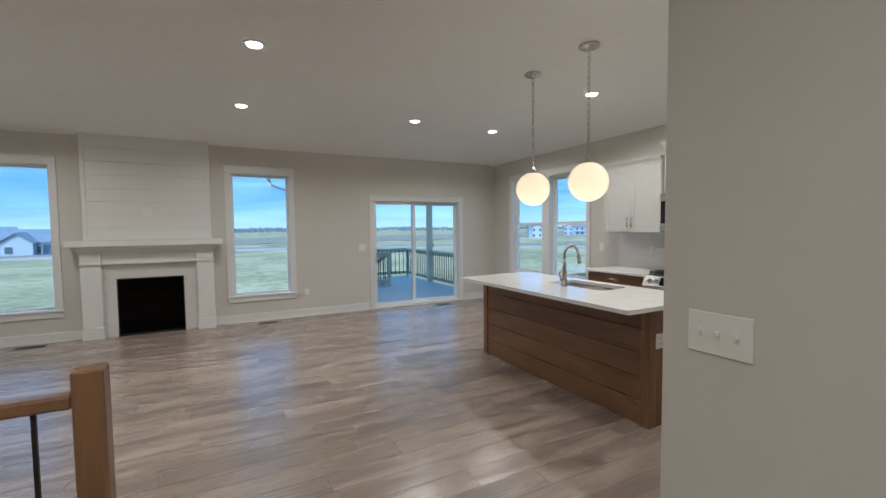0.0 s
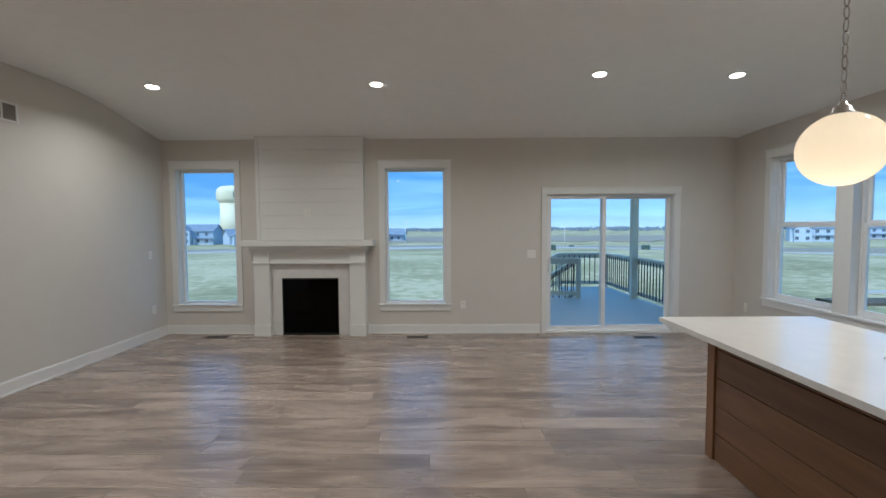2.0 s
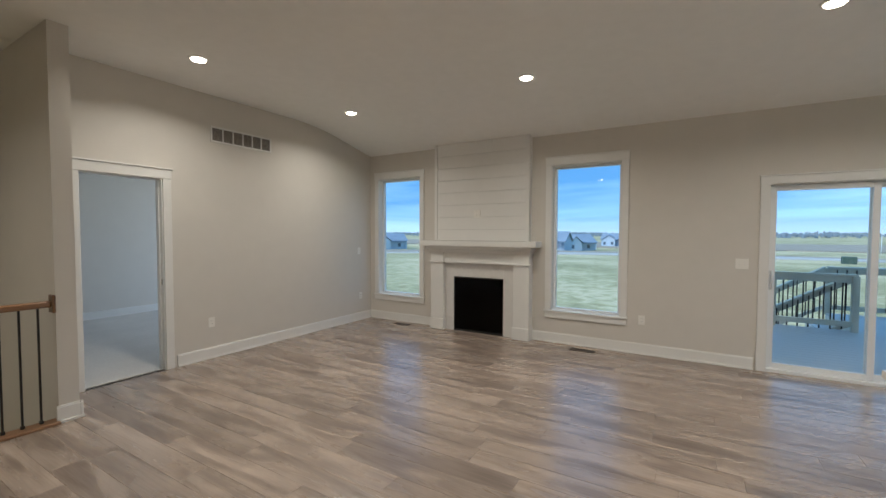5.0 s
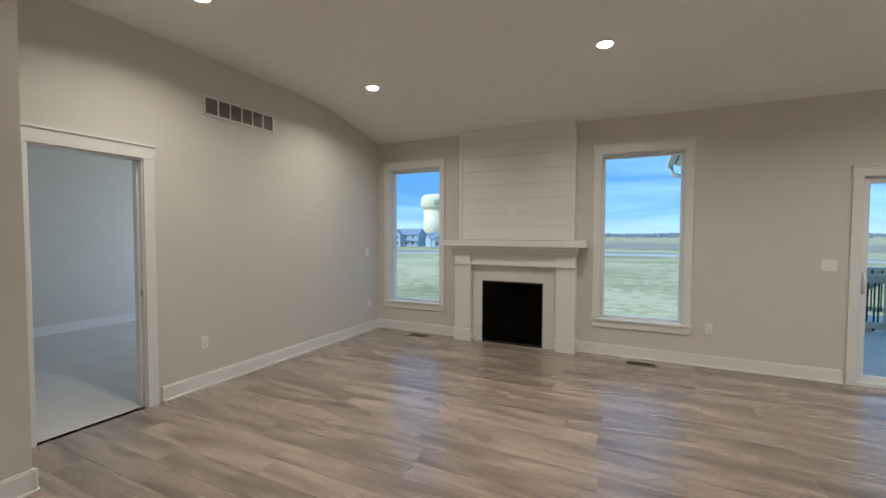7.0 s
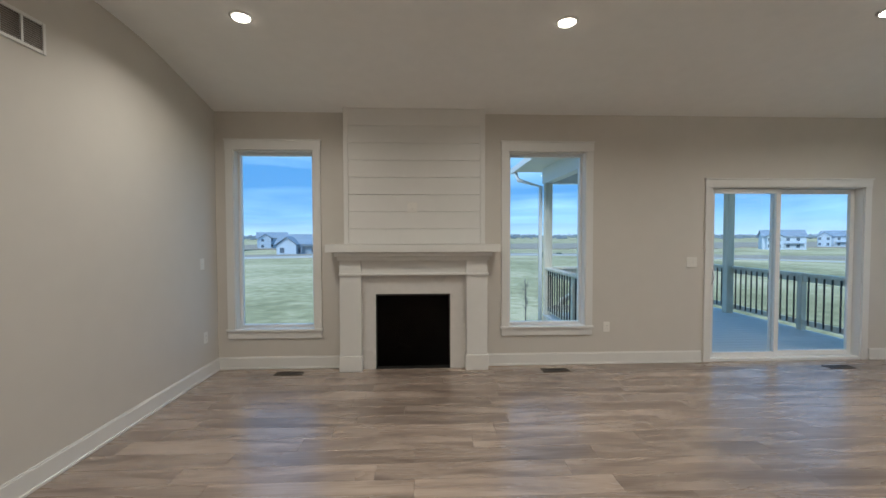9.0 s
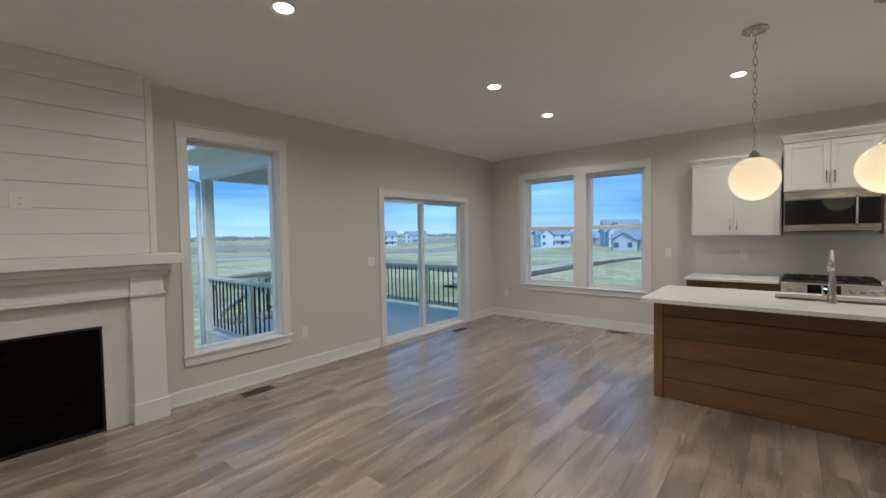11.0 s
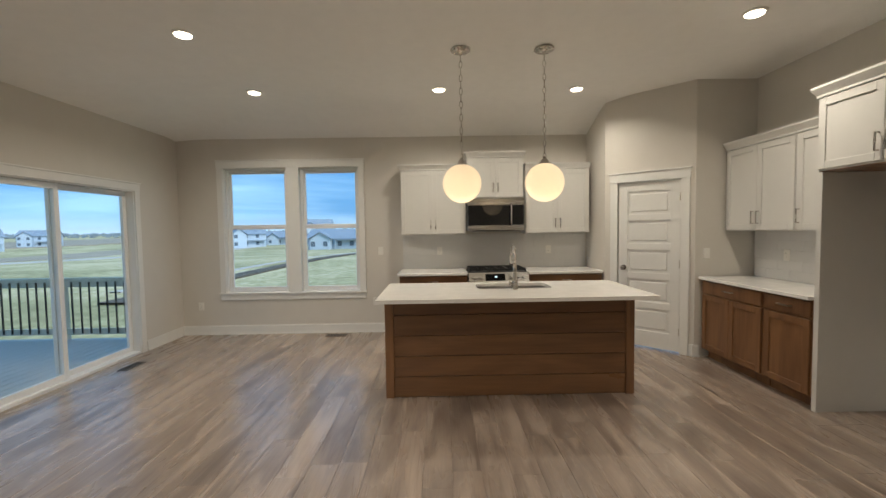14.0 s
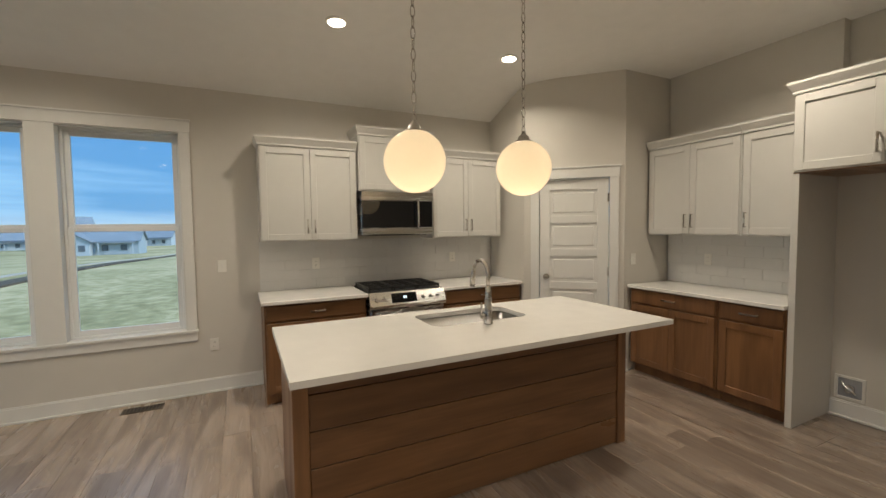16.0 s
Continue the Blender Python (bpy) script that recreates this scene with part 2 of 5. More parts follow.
def grass_material():
    m = bpy.data.materials.new("dormant_grass")
    m.use_nodes = True
    n, l = m.node_tree.nodes, m.node_tree.links
    b = n["Principled BSDF"]
    geo = n.new("ShaderNodeNewGeometry")
    a, c = n.new("ShaderNodeTexNoise"), n.new("ShaderNodeTexNoise")
    a.inputs["Scale"].default_value, a.inputs["Detail"].default_value = 0.09, 6
    c.inputs["Scale"].default_value, c.inputs["Detail"].default_value = 2.2, 8
    for t in (a, c):
        l.new(geo.outputs["Position"], t.inputs["Vector"])
    s = n.new("ShaderNodeMath")
    s.operation = "MULTIPLY_ADD"
    l.new(c.outputs["Fac"], s.inputs[0])
    s.inputs[1].default_value = 0.8
    l.new(a.outputs["Fac"], s.inputs[2])
    r = n.new("ShaderNodeValToRGB")
    e = r.color_ramp.elements
    e[0].position, e[0].color = 0.68, (0.27, 0.25, 0.115, 1)
    e[1].position, e[1].color = 1.12, (0.60, 0.52, 0.31, 1)
    mid = r.color_ramp.elements.new(0.9)
    mid.color = (0.45, 0.40, 0.21, 1)
    l.new(s.outputs[0], r.inputs[0])
    l.new(r.outputs[0], b.inputs["Base Color"])
    b.inputs["Roughness"].default_value = 0.95
    bp = n.new("ShaderNodeBump")
    bp.inputs["Strength"].default_value, bp.inputs["Distance"].default_value = 0.8, 0.08
    l.new(c.outputs["Fac"], bp.inputs["Height"])
    l.new(bp.outputs[0], b.inputs["Normal"])
    return m


def smoked(name):
    m = glass(name)
    for n in m.node_tree.nodes:
        if n.bl_idname == "ShaderNodeMixShader":
            n.inputs[0].default_value = 0.012
        if n.bl_idname == "ShaderNodeBsdfTransparent":
            n.inputs[0].default_value = (0.12, 0.11, 0.11, 1)
    return m


SMOKED = smoked("smoked_firebox_glass")
GRASS = grass_material()

# ---- builders ----


def box(bm, x0, x1, y0, y1, z0, z1, bev=0.0):
    x0, x1, y0, y1, z0, z1 = min(x0, x1), max(x0, x1), min(y0, y1), max(y0, y1), min(z0, z1), max(z0, z1)
    vs = [bm.verts.new(p) for p in ((x0, y0, z0), (x1, y0, z0), (x1, y1, z0), (x0, y1, z0), (x0, y0, z1), (x1, y0, z1), (x1, y1, z1), (x0, y1, z1))]
    fs = [bm.faces.new([vs[i] for i in q]) for q in ((3, 2, 1, 0), (4, 5, 6, 7), (0, 1, 5, 4), (1, 2, 6, 5), (2, 3, 7, 6), (3, 0, 4, 7))]
    if bev:
        es = list({e for f in fs for e in f.edges})
        bmesh.ops.bevel(bm, geom=es, offset=bev, segments=1, affect="EDGES", profile=0.5)
    return bm


def boxes(*dims, bev=0.0):
    bm = bmesh.new()
    for d in dims:
        box(bm, *d, bev=bev)
    return bm


def mesh_of(name, bm, mat, smooth=False):
    bmesh.ops.recalc_face_normals(bm, faces=bm.faces)
    me = bpy.data.meshes.new(name)
    bm.to_mesh(me)
    bm.free()
    me.materials.append(mat)
    if smooth:
        for p in me.polygons:
            p.use_smooth = True
    return me


def part(name, bm, mat, parent=None, label="", smooth=False):
    ob = new(name, mesh_of(name, bm, mat, smooth))
    if parent is not None:
        ob.parent = parent
        ob.matrix_parent_inverse = BASE.get(parent.name, Matrix()).inverted()
        BASE[ob.name] = Matrix()
    if label:
        ob["label"] = label
    return ob


BASE = {}


def thing(name, at, label, category, group="", kind="", m=None):
    """An Empty at a thing's base, to which its parts are tied; parts are given in world metres."""
    ob = new(name)
    ob.empty_display_size = 0.1
    ob.matrix_world = m or Matrix.Translation(at)
    BASE[ob.name] = ob.matrix_world.copy()
    return tagged(ob, label, category, group, kind)


def structure(name, bm, mat, label, category="wall", smooth=False):
    return tagged(part(name, bm, mat, None, "", smooth), label, category, "", "structure")


def cyl(bm, p, q, r, r2=None, n=16, caps=True):
    p, q = Vector(p), Vector(q)
    r2 = r if r2 is None else r2
    rot = (q - p).to_track_quat("Z", "Y").to_matrix()
    a, b = [], []
    for i in range(n):
        d = rot @ Vector((math.cos(2 * math.pi * i / n), math.sin(2 * math.pi * i / n), 0))
        a.append(bm.verts.new(p + d * r))
        b.append(bm.verts.new(q + d * r2))
    for i in range(n):
        f = bm.faces.new((a[i], a[(i + 1) % n], b[(i + 1) % n], b[i]))
        f.smooth = True
    if caps:
        bm.faces.new(a[::-1])
        bm.faces.new(b)
    return bm


def tube(bm, pts, r, n=12, closed=False):
    """A round bar along a line of points."""
    pts = [Vector(p) for p in pts]
    rings = []
    k = len(pts)
    side = None
    for i, p in enumerate(pts):
        if closed:
            d = pts[(i + 1) % k] - pts[i - 1]
        else:
            d = pts[min(i + 1, k - 1)] - pts[max(i - 1, 0)]
        d.normalize()
        if side is None:
            side = d.orthogonal().normalized()
        side = (side - d * side.dot(d)).normalized()
        up_ = d.cross(side)
        rr = r[i] if isinstance(r, (list, tuple)) else r
        rings.append([bm.verts.new(p + (side * math.cos(2 * math.pi * j / n) + up_ * math.sin(2 * math.pi * j / n)) * rr) for j in range(n)])
    for i in range(k if closed else k - 1):
        a, b = rings[i], rings[(i + 1) % k]
        for j in range(n):
            f = bm.faces.new((a[j], a[(j + 1) % n], b[(j + 1) % n], b[j]))
            f.smooth = True
    if not closed:
        bm.faces.new(rings[0][::-1])
        bm.faces.new(rings[-1])
    return bm


def lathe(bm, profile, at, n=32):
    rings = []
    for r, z in profile:
        rings.append([bm.verts.new((at[0] + r * math.cos(2 * math.pi * i / n), at[1] + r * math.sin(2 * math.pi * i / n), at[2] + z)) for i in range(n)])
    for a, b in zip(rings, rings[1:]):
        for i in range(n):
            f = bm.faces.new((a[i], a[(i + 1) % n], b[(i + 1) % n], b[i]))
            f.smooth = True
    bmesh.ops.remove_doubles(bm, verts=bm.verts[:], dist=1e-6)
    return bm


def wall(name, axis, at, thick, u0, u1, z0, z1, holes=(), mat=None, label="greige painted interior wall"):
    """A wall with its openings cut through. axis: the one it faces along; it stands from at to at + thick."""
    us = sorted({u0, u1, *(h[0] for h in holes), *(h[1] for h in holes)})
    zs = sorted({z0, z1, *(h[2] for h in holes), *(h[3] for h in holes)})
    nu, nz = len(us) - 1, len(zs) - 1

    def solid(i, j):
        if not (0 <= i < nu and 0 <= j < nz):
            return False
        u, z = (us[i] + us[i + 1]) / 2, (zs[j] + zs[j + 1]) / 2
        return not any(h[0] < u < h[1] and h[2] < z < h[3] for h in holes)

    bm = bmesh.new()
    cache = {}

    def v(i, j, k):
        if (i, j, k) not in cache:
            w = at + thick * k
            cache[i, j, k] = bm.verts.new((us[i], w, zs[j]) if axis == "y" else (w, us[i], zs[j]))
        return cache[i, j, k]

    for i in range(nu):
        for j in range(nz):
            if not solid(i, j):
                continue
            for k in (0, 1):
                bm.faces.new((v(i, j, k), v(i + 1, j, k), v(i + 1, j + 1, k), v(i, j + 1, k)))
            for di, dj, a, b in ((-1, 0, (i, j), (i, j + 1)), (1, 0, (i + 1, j), (i + 1, j + 1)), (0, -1, (i, j), (i + 1, j)), (0, 1, (i, j + 1), (i + 1, j + 1))):
                if not solid(i + di, j + dj):
                    bm.faces.new((v(*a, 0), v(*b, 0), v(*b, 1), v(*a, 1)))
    return structure(name, bm, mat or PAINT, label)

# ---- the room ----
NY, WX, EX, SY = 7.22, -3.03, 5.272, -0.10     # faces of the north, west, east and south walls
WIN_W, WIN_R, SLIDE = (-2.84, -1.97, 0.44, 2.42), (0.20, 1.09, 0.44, 2.42), (2.56, 4.40, 0.0, 2.03)
KWIN = (4.61, 6.57, 0.61, 2.42)
TOP = 3.25
HX, HY = 1.28, 0.561                          # the end of the hall's wall

wall("wall_north", "y", NY, 0.17, WX, EX + 0.17, -0.4, TOP, [WIN_W, WIN_R, SLIDE], label="greige painted wall with fireplace and windows")
wall("wall_east", "x", EX, 0.17, 1.2, NY, -0.4, TOP, [KWIN], label="greige painted kitchen wall with a double window")
wall("wall_west", "x", WX - 0.13, 0.13, 2.905, NY + 0.17, -0.4, TOP, [(3.14, 3.86, 0.0, 2.07)], label="greige painted wall with an open doorway")
wall("wall_south", "y", SY - 0.23, 0.23, 1.45, 3.85, -0.4, TOP, [(1.45, 2.41, 2.40, TOP)], label="greige painted wall behind the cabinets")
wall("wall_south_niche", "y", SY - 0.23, 0.13, 1.45, 2.41, 2.40, TOP, label="greige painted niche wall above the refrigerator cabinet")
wall("wall_stub", "y", 2.775, 0.13, -4.2, -2.38, -2.6, TOP, label="greige painted end wall beside the stairwell")
wall("wall_hall_east", "x", HX, 0.17, -3.0, HY, -0.4, TOP, label="greige painted hall wall with a switch plate")
wall("wall_hall_south", "y", -3.13, 0.13, -4.2, 1.45, -2.6, TOP, label="plain greige hall wall")
wall("wall_stair_west", "x", -4.33, 0.13, -3.13, 2.945, -2.6, TOP, label="plain greige stairwell wall")

# the pantry's walls: a side, a slanting front with the door, and a return
PC, PD = Vector((3.86, 0.57)), Vector((4.59, 1.30))
SLANT = Matrix.Translation((PC.x, PC.y, 0)) @ Matrix.Rotation(math.atan2(PD.y - PC.y, PD.x - PC.x), 4, "Z")  # u along, v into the pantry is -y
SLEN = (PD - PC).length
DOOR_U = (0.145, 0.865, 2.04)
bm = bmesh.new()
box(bm, 0, DOOR_U[0], -0.11, 0, -0.3, TOP)
box(bm, DOOR_U[1], SLEN, -0.11, 0, -0.3, TOP)
box(bm, DOOR_U[0], DOOR_U[1], -0.11, 0, DOOR_U[2], TOP)
bmesh.ops.transform(bm, matrix=SLANT, verts=bm.verts[:])
structure("wall_pantry_front", bm, PAINT, "slanting greige pantry wall with a doorway")
structure("wall_pantry_side", boxes((PD.x, EX, PD.y - 0.11, PD.y, -0.3, TOP)), PAINT, "greige pantry side wall beside the cabinets")
structure("wall_pantry_return", boxes((PC.x, PC.x + 0.11, SY - 0.13, PC.y, -0.3, TOP)), PAINT, "greige pantry return wall beside the counter")

# ceiling: flat, falling towards the north and east walls
xs = [WX - 0.1 + i * (EX + 0.2 - WX) / 84 for i in range(85)]
ys = [-3.1 + i * (NY + 0.1 + 3.1) / 104 for i in range(105)]


def smooth_min(a, b, k=0.10):
    h = max(k - abs(a - b), 0) / k
    return min(a, b) - h * h * k / 4


bm = bmesh.new()
grid = [[bm.verts.new((x, y, smooth_min(smooth_min(3.112, 2.835 + 0.225 * max(NY - y, -0.1)), 2.835 + 0.38 * max(EX - x, -0.1)))) for x in xs] for y in ys]
for j in range(len(ys) - 1):
    for i in range(len(xs) - 1):
        bm.faces.new((grid[j][i], grid[j][i + 1], grid[j + 1][i + 1], grid[j + 1][i])).smooth = True
ceiling = structure("ceiling", bm, CEIL, "pale painted ceiling falling towards the walls", "ceiling")
solid = ceiling.modifiers.new("thick", "SOLIDIFY")
solid.thickness, solid.offset = 0.12, 1.0
structure("ceiling_stairwell", boxes((-4.3, WX - 0.1, -3.1, 2.9, 3.112, 3.215)), CEIL, "pale painted ceiling over the stairwell", "ceiling")

# bedroom past the west doorway
wall("wall_bedroom_west", "x", -7.05, 0.13, 2.9, NY + 0.17, -0.4, 2.9, label="pale bedroom wall seen through the doorway")
# the north wall is out of view; its opening is added to let light in
wall("wall_bedroom_north", "y", NY, 0.17, -7.05, WX - 0.13, -0.4, 2.9, [(-6.7, -3.7, 0.4, 2.45)], label="unseen bedroom wall with an added window opening")
wall("wall_bedroom_south", "y", 2.95, 0.05, -6.92, WX - 0.14, -0.4, 2.9, label="plain bedroom wall")
structure("ceiling_bedroom", boxes((-7.05, WX - 0.02, 2.9, NY + 0.17, 2.75, 2.9)), CEIL, "pale bedroom ceiling", "ceiling")
structure("carpet_bedroom", boxes((-6.92, WX - 0.06, 3.0, NY, -0.05, 0.006)), CARPET, "pale beige bedroom carpet", "carpet")

# sub floor, with the stairwell left open
def slab(name, *dims):
    return structure(name, boxes(*dims), GROUT, "sub floor under the planks", "floor")


slab("subfloor", (WX - 0.06, EX, 2.83, NY, -0.3, -0.012), (-2.44, EX, 1.52, 2.83, -0.3, -0.012), (-0.24, EX, -3.0, 1.52, -0.3, -0.012))
structure("floor_basement", boxes((-4.2, -0.3, -3.0, 2.82, -2.6, -2.5)), CARPET, "basement floor at the foot of the stairwell", "floor")
structure("wall_stair_lining", boxes((-0.24, -0.20, -3.0, 1.5, -2.5, -0.3), (-2.42, -0.2, 1.54, 1.60, -2.5, -0.3), (-2.42, -2.36, 1.60, 2.82, -2.5, -0.3)), PAINT, "greige lining of the stairwell")

# ---- trim ----
BH, BT = 0.135, 0.016


def baseboard(*runs):
    """Runs along x (y fixed) or y (x fixed): (axis, at, out, u0, u1)."""
    for axis, at, out_, u0, u1 in runs:
        bm = bmesh.new()
        for t, z0, z1 in ((BT, 0.0, BH - 0.012), (BT * 0.6, BH - 0.012, BH), (BT + 0.012, 0.0, 0.018)):
            a, b = sorted((at, at + out_ * t))
            box(bm, *((u0, u1, a, b) if axis == "x" else (a, b, u0, u1)), z0, z1, bev=0.002)
        structure("baseboard", bm, TRIM, "white painted baseboard with shoe moulding", "baseboard")


baseboard(("x", NY, -1, WX, -1.67), ("x", NY, -1, -0.06, 2.46), ("x", NY, -1, 4.50, EX), ("y", EX, -1, 3.985, NY), ("y", WX, 1, 3.97, NY),
          ("y", -2.38, 1, 2.76, 2.925), ("x", 2.905, 1, -3.0, -2.36), ("y", -6.92, 1, 3.0, NY), ("x", SY, 1, 1.45, 2.41), ("y", HX, -1, -3.0, HY), ("x", HY, 1, HX, 1.45),
          ("y", PC.x, -1, 0.52, 0.60))
bm = bmesh.new()
box(bm, 0.0, 0.05, 0, BT, 0, BH)
box(bm, 0.96, SLEN, 0, BT, 0, BH)
bmesh.ops.transform(bm, matrix=SLANT, verts=bm.verts[:])
structure("baseboard", bm, TRIM, "white painted baseboard beside the pantry door", "baseboard")


def placed(axis, at, out_):
    """A function that turns (u0, u1, d0, d1, z0, z1) on a wall into a box; d is measured out of the wall into the room."""
    def f(u0, u1, d0, d1, z0, z1):
        a, b = sorted((at + out_ * d0, at + out_ * d1))
        return (u0, u1, a, b, z0, z1) if axis == "y" else (a, b, u0, u1, z0, z1)
    return f


def casing(parent, P, u0, u1, z0, z1, side=0.078, head=0.10, sill=True):
    zb = z0 if sill else 0.0
    part("side_casing", boxes(P(u0 - side, u0 + 0.004, 0, 0.02, zb, z1), bev=0.002), TRIM, parent)
    part("side_casing", boxes(P(u1 - 0.004, u1 + side, 0, 0.02, zb, z1), bev=0.002), TRIM, parent)
    part("head_casing", boxes(P(u0 - side - 0.004, u1 + side + 0.004, 0, 0.024, z1, z1 + head), P(u0 - side - 0.012, u1 + side + 0.012, 0, 0.036, z1 + head, z1 + head + 0.016), bev=0.002), TRIM, parent)
    if sill:
        part("window_sill", boxes(P(u0 - side - 0.012, u1 + side + 0.012, -0.10, 0.035, z0 - 0.02, z0 + 0.004), bev=0.003), TRIM, parent)
        part("apron", boxes(P(u0 - side, u1 + side, 0, 0.018, z0 - 0.10, z0 - 0.02), bev=0.002), TRIM, parent)


def frame_ring(P, u0, u1, d0, d1, z0, z1, w, wb=None):
    wb = wb or w
    return boxes(P(u0, u0 + w, d0, d1, z0, z1), P(u1 - w, u1, d0, d1, z0, z1), P(u0 + w, u1 - w, d0, d1, z1 - w, z1), P(u0 + w, u1 - w, d0, d1, z0, z0 + wb), bev=0.003)


def pane(P, u0, u1, d, z0, z1, parent):
    ob = part("pane", boxes(P(u0, u1, d - 0.003, d + 0.003, z0, z1)), GLASS, parent)
    ob.visible_shadow = False
    return ob


def lining(P, u0, u1, z0, z1, depth=0.17, sill=True):
    t = 0.012
    dims = [P(u0, u0 + t, -depth, 0.0, z0, z1), P(u1 - t, u1, -depth, 0.0, z0, z1), P(u0 + t, u1 - t, -depth, 0.0, z1 - t, z1)]
    return boxes(*dims)


PN, PE, PW = placed("y", NY, -1), placed("x", EX, -1), placed("x", WX, 1)
for i, w in enumerate((WIN_W, WIN_R)):
    t = thing("window_%d" % (i + 1), ((w[0] + w[1]) / 2, NY, w[2]), "tall fixed window with white painted casing", "window", kind="structure")
    casing(t, PN, *w)
    part("jamb_lining", lining(PN, *w), TRIM, t)
    part("window_frame", frame_ring(PN, w[0] + 0.012, w[1] - 0.012, -0.15, -0.09, w[2] + 0.004, w[3] - 0.012, 0.03), VINYL, t)
    pane(PN, w[0] + 0.042, w[1] - 0.042, -0.12, w[2] + 0.034, w[3] - 0.042, t)
t = thing("window_3", (EX, 5.55, KWIN[2]), "double-hung twin window with white casing", "window", kind="structure")
casing(t, PE, *KWIN)
part("jamb_lining", lining(PE, *KWIN), TRIM, t)
part("mullion", boxes(PE(5.47, 5.66, -0.14, 0.018, KWIN[2], KWIN[3]), bev=0.002), TRIM, t)
for a, b in ((KWIN[0] + 0.012, 5.47), (5.66, KWIN[1] - 0.012)):
    part("window_frame", frame_ring(PE, a, b, -0.15, -0.07, KWIN[2] + 0.004, KWIN[3] - 0.012, 0.022), VINYL, t)
    for z0, z1, d in ((KWIN[2] + 0.026, 1.575, -0.09), (1.55, KWIN[3] - 0.034, -0.12)):
        s = part("sash", frame_ring(PE, a + 0.022, b - 0.022, d - 0.014, d + 0.014, z0, z1, 0.04, 0.05), VINYL, t)
        pane(PE, a + 0.062, b - 0.062, d, z0 + 0.05, z1 - 0.04, s)

# patio slider
t = thing("door_1", (3.48, NY, 0), "closed white sliding glass patio door", "door", kind="structure")
casing(t, PN, *SLIDE, head=0.085, sill=False)
part("jamb_lining", lining(PN, *SLIDE), TRIM, t)
part("threshold", boxes(PN(SLIDE[0] + 0.012, SLIDE[1] - 0.012, -0.17, 0.0, -0.01, 0.035), bev=0.004), VINYL, t)
for a, b, d in ((2.575, 3.43, -0.06), (3.37, 4.385, -0.11)):
    s = part("sliding_panel" if d > -0.1 else "fixed_panel", frame_ring(PN, a, b, d - 0.02, d + 0.02, 0.035, 2.015, 0.055, 0.06), VINYL, t)
    pane(PN, a + 0.055, b - 0.055, d, 0.095, 1.96, s)
bm = bmesh.new()
tube(bm, [(2.60, NY + 0.035 - 0.04 * math.sin(math.pi * i / 8), 0.90 + 0.2 * i / 8) for i in range(9)], 0.009, 8)
part("door_handle", bm, VINYL, t, "curved white pull handle")

# cased opening to the bedroom
t = thing("door_2", (WX, 3.5, 0), "cased bedroom doorway standing open", "doorway", kind="structure")
casing(t, PW, 3.14, 3.86, 0, 2.07, head=0.10, sill=False)
part("jamb_lining", lining(PW, 3.14, 3.86, 0, 2.07, 0.13), TRIM, t)
part("door_stop", boxes(PW(3.836, 3.848, -0.09, -0.05, 0, 2.05)), TRIM, t)
part("strike_plate", boxes(PW(3.8465, 3.849, -0.045, -0.015, 0.93, 0.99)), NICKEL, t, "dark metal strike plate")

# pantry door in the slanting wall
t = thing("door_3", (*((PC + PD) / 2), 0), "closed white five-panel pantry door", "door", kind="structure")


def slanted(bm):
    bmesh.ops.transform(bm, matrix=SLANT, verts=bm.verts[:])
    return bm


u0, u1, zt = DOOR_U
part("side_casing", slanted(boxes((u0 - 0.09, u0, 0, 0.02, 0, zt), bev=0.002)), TRIM, t)
part("side_casing", slanted(boxes((u1, u1 + 0.09, 0, 0.02, 0, zt), bev=0.002)), TRIM, t)
part("head_casing", slanted(boxes((u0 - 0.098, u1 + 0.098, 0, 0.024, zt, zt + 0.105), (u0 - 0.11, u1 + 0.11, 0, 0.036, zt + 0.105, zt + 0.121), bev=0.002)), TRIM, t)
bm = bmesh.new()
d0, d1 = u0 + 0.006, u1 - 0.006
levels = [0.012 + 0.20 + i * 0.358 for i in range(5)]
box(bm, d0, d0 + 0.11, -0.045, -0.012, 0.012, zt - 0.006, bev=0.002)
box(bm, d1 - 0.11, d1, -0.045, -0.012, 0.012, zt - 0.006, bev=0.002)
box(bm, d0 + 0.11, d1 - 0.11, -0.045, -0.012, 0.012, 0.212, bev=0.002)
for i, z in enumerate(levels):
    top_ = zt - 0.006 if i == 4 else z + 0.358
    box(bm, d0 + 0.11, d1 - 0.11, -0.045, -0.012, z + 0.278, top_, bev=0.002)
leaf = part("door_leaf", slanted(bm), TRIM, t)
for z in levels:
    bm = bmesh.new()
    box(bm, d0 + 0.10, d1 - 0.10, -0.044, -0.026, z - 0.01, z + 0.288)
    box(bm, d0 + 0.145, d1 - 0.145, -0.03, -0.018, z + 0.033, z + 0.245, bev=0.006)
    part("panel", slanted(bm), TRIM, leaf)
bm = bmesh.new()
kn = (u1 - 0.075, 0.98)
cyl(bm, (kn[0], -0.012, kn[1]), (kn[0], -0.004, kn[1]), 0.032)
cyl(bm, (kn[0], -0.004, kn[1]), (kn[0], 0.035, kn[1]), 0.011)
cyl(bm, (kn[0], 0.03, kn[1]), (kn[0], 0.045, kn[1]), 0.020, 0.028)
cyl(bm, (kn[0], 0.045, kn[1]), (kn[0], 0.062, kn[1]), 0.028, 0.016)
part("door_knob", slanted(bm), NICKEL, t, "brushed nickel knob")
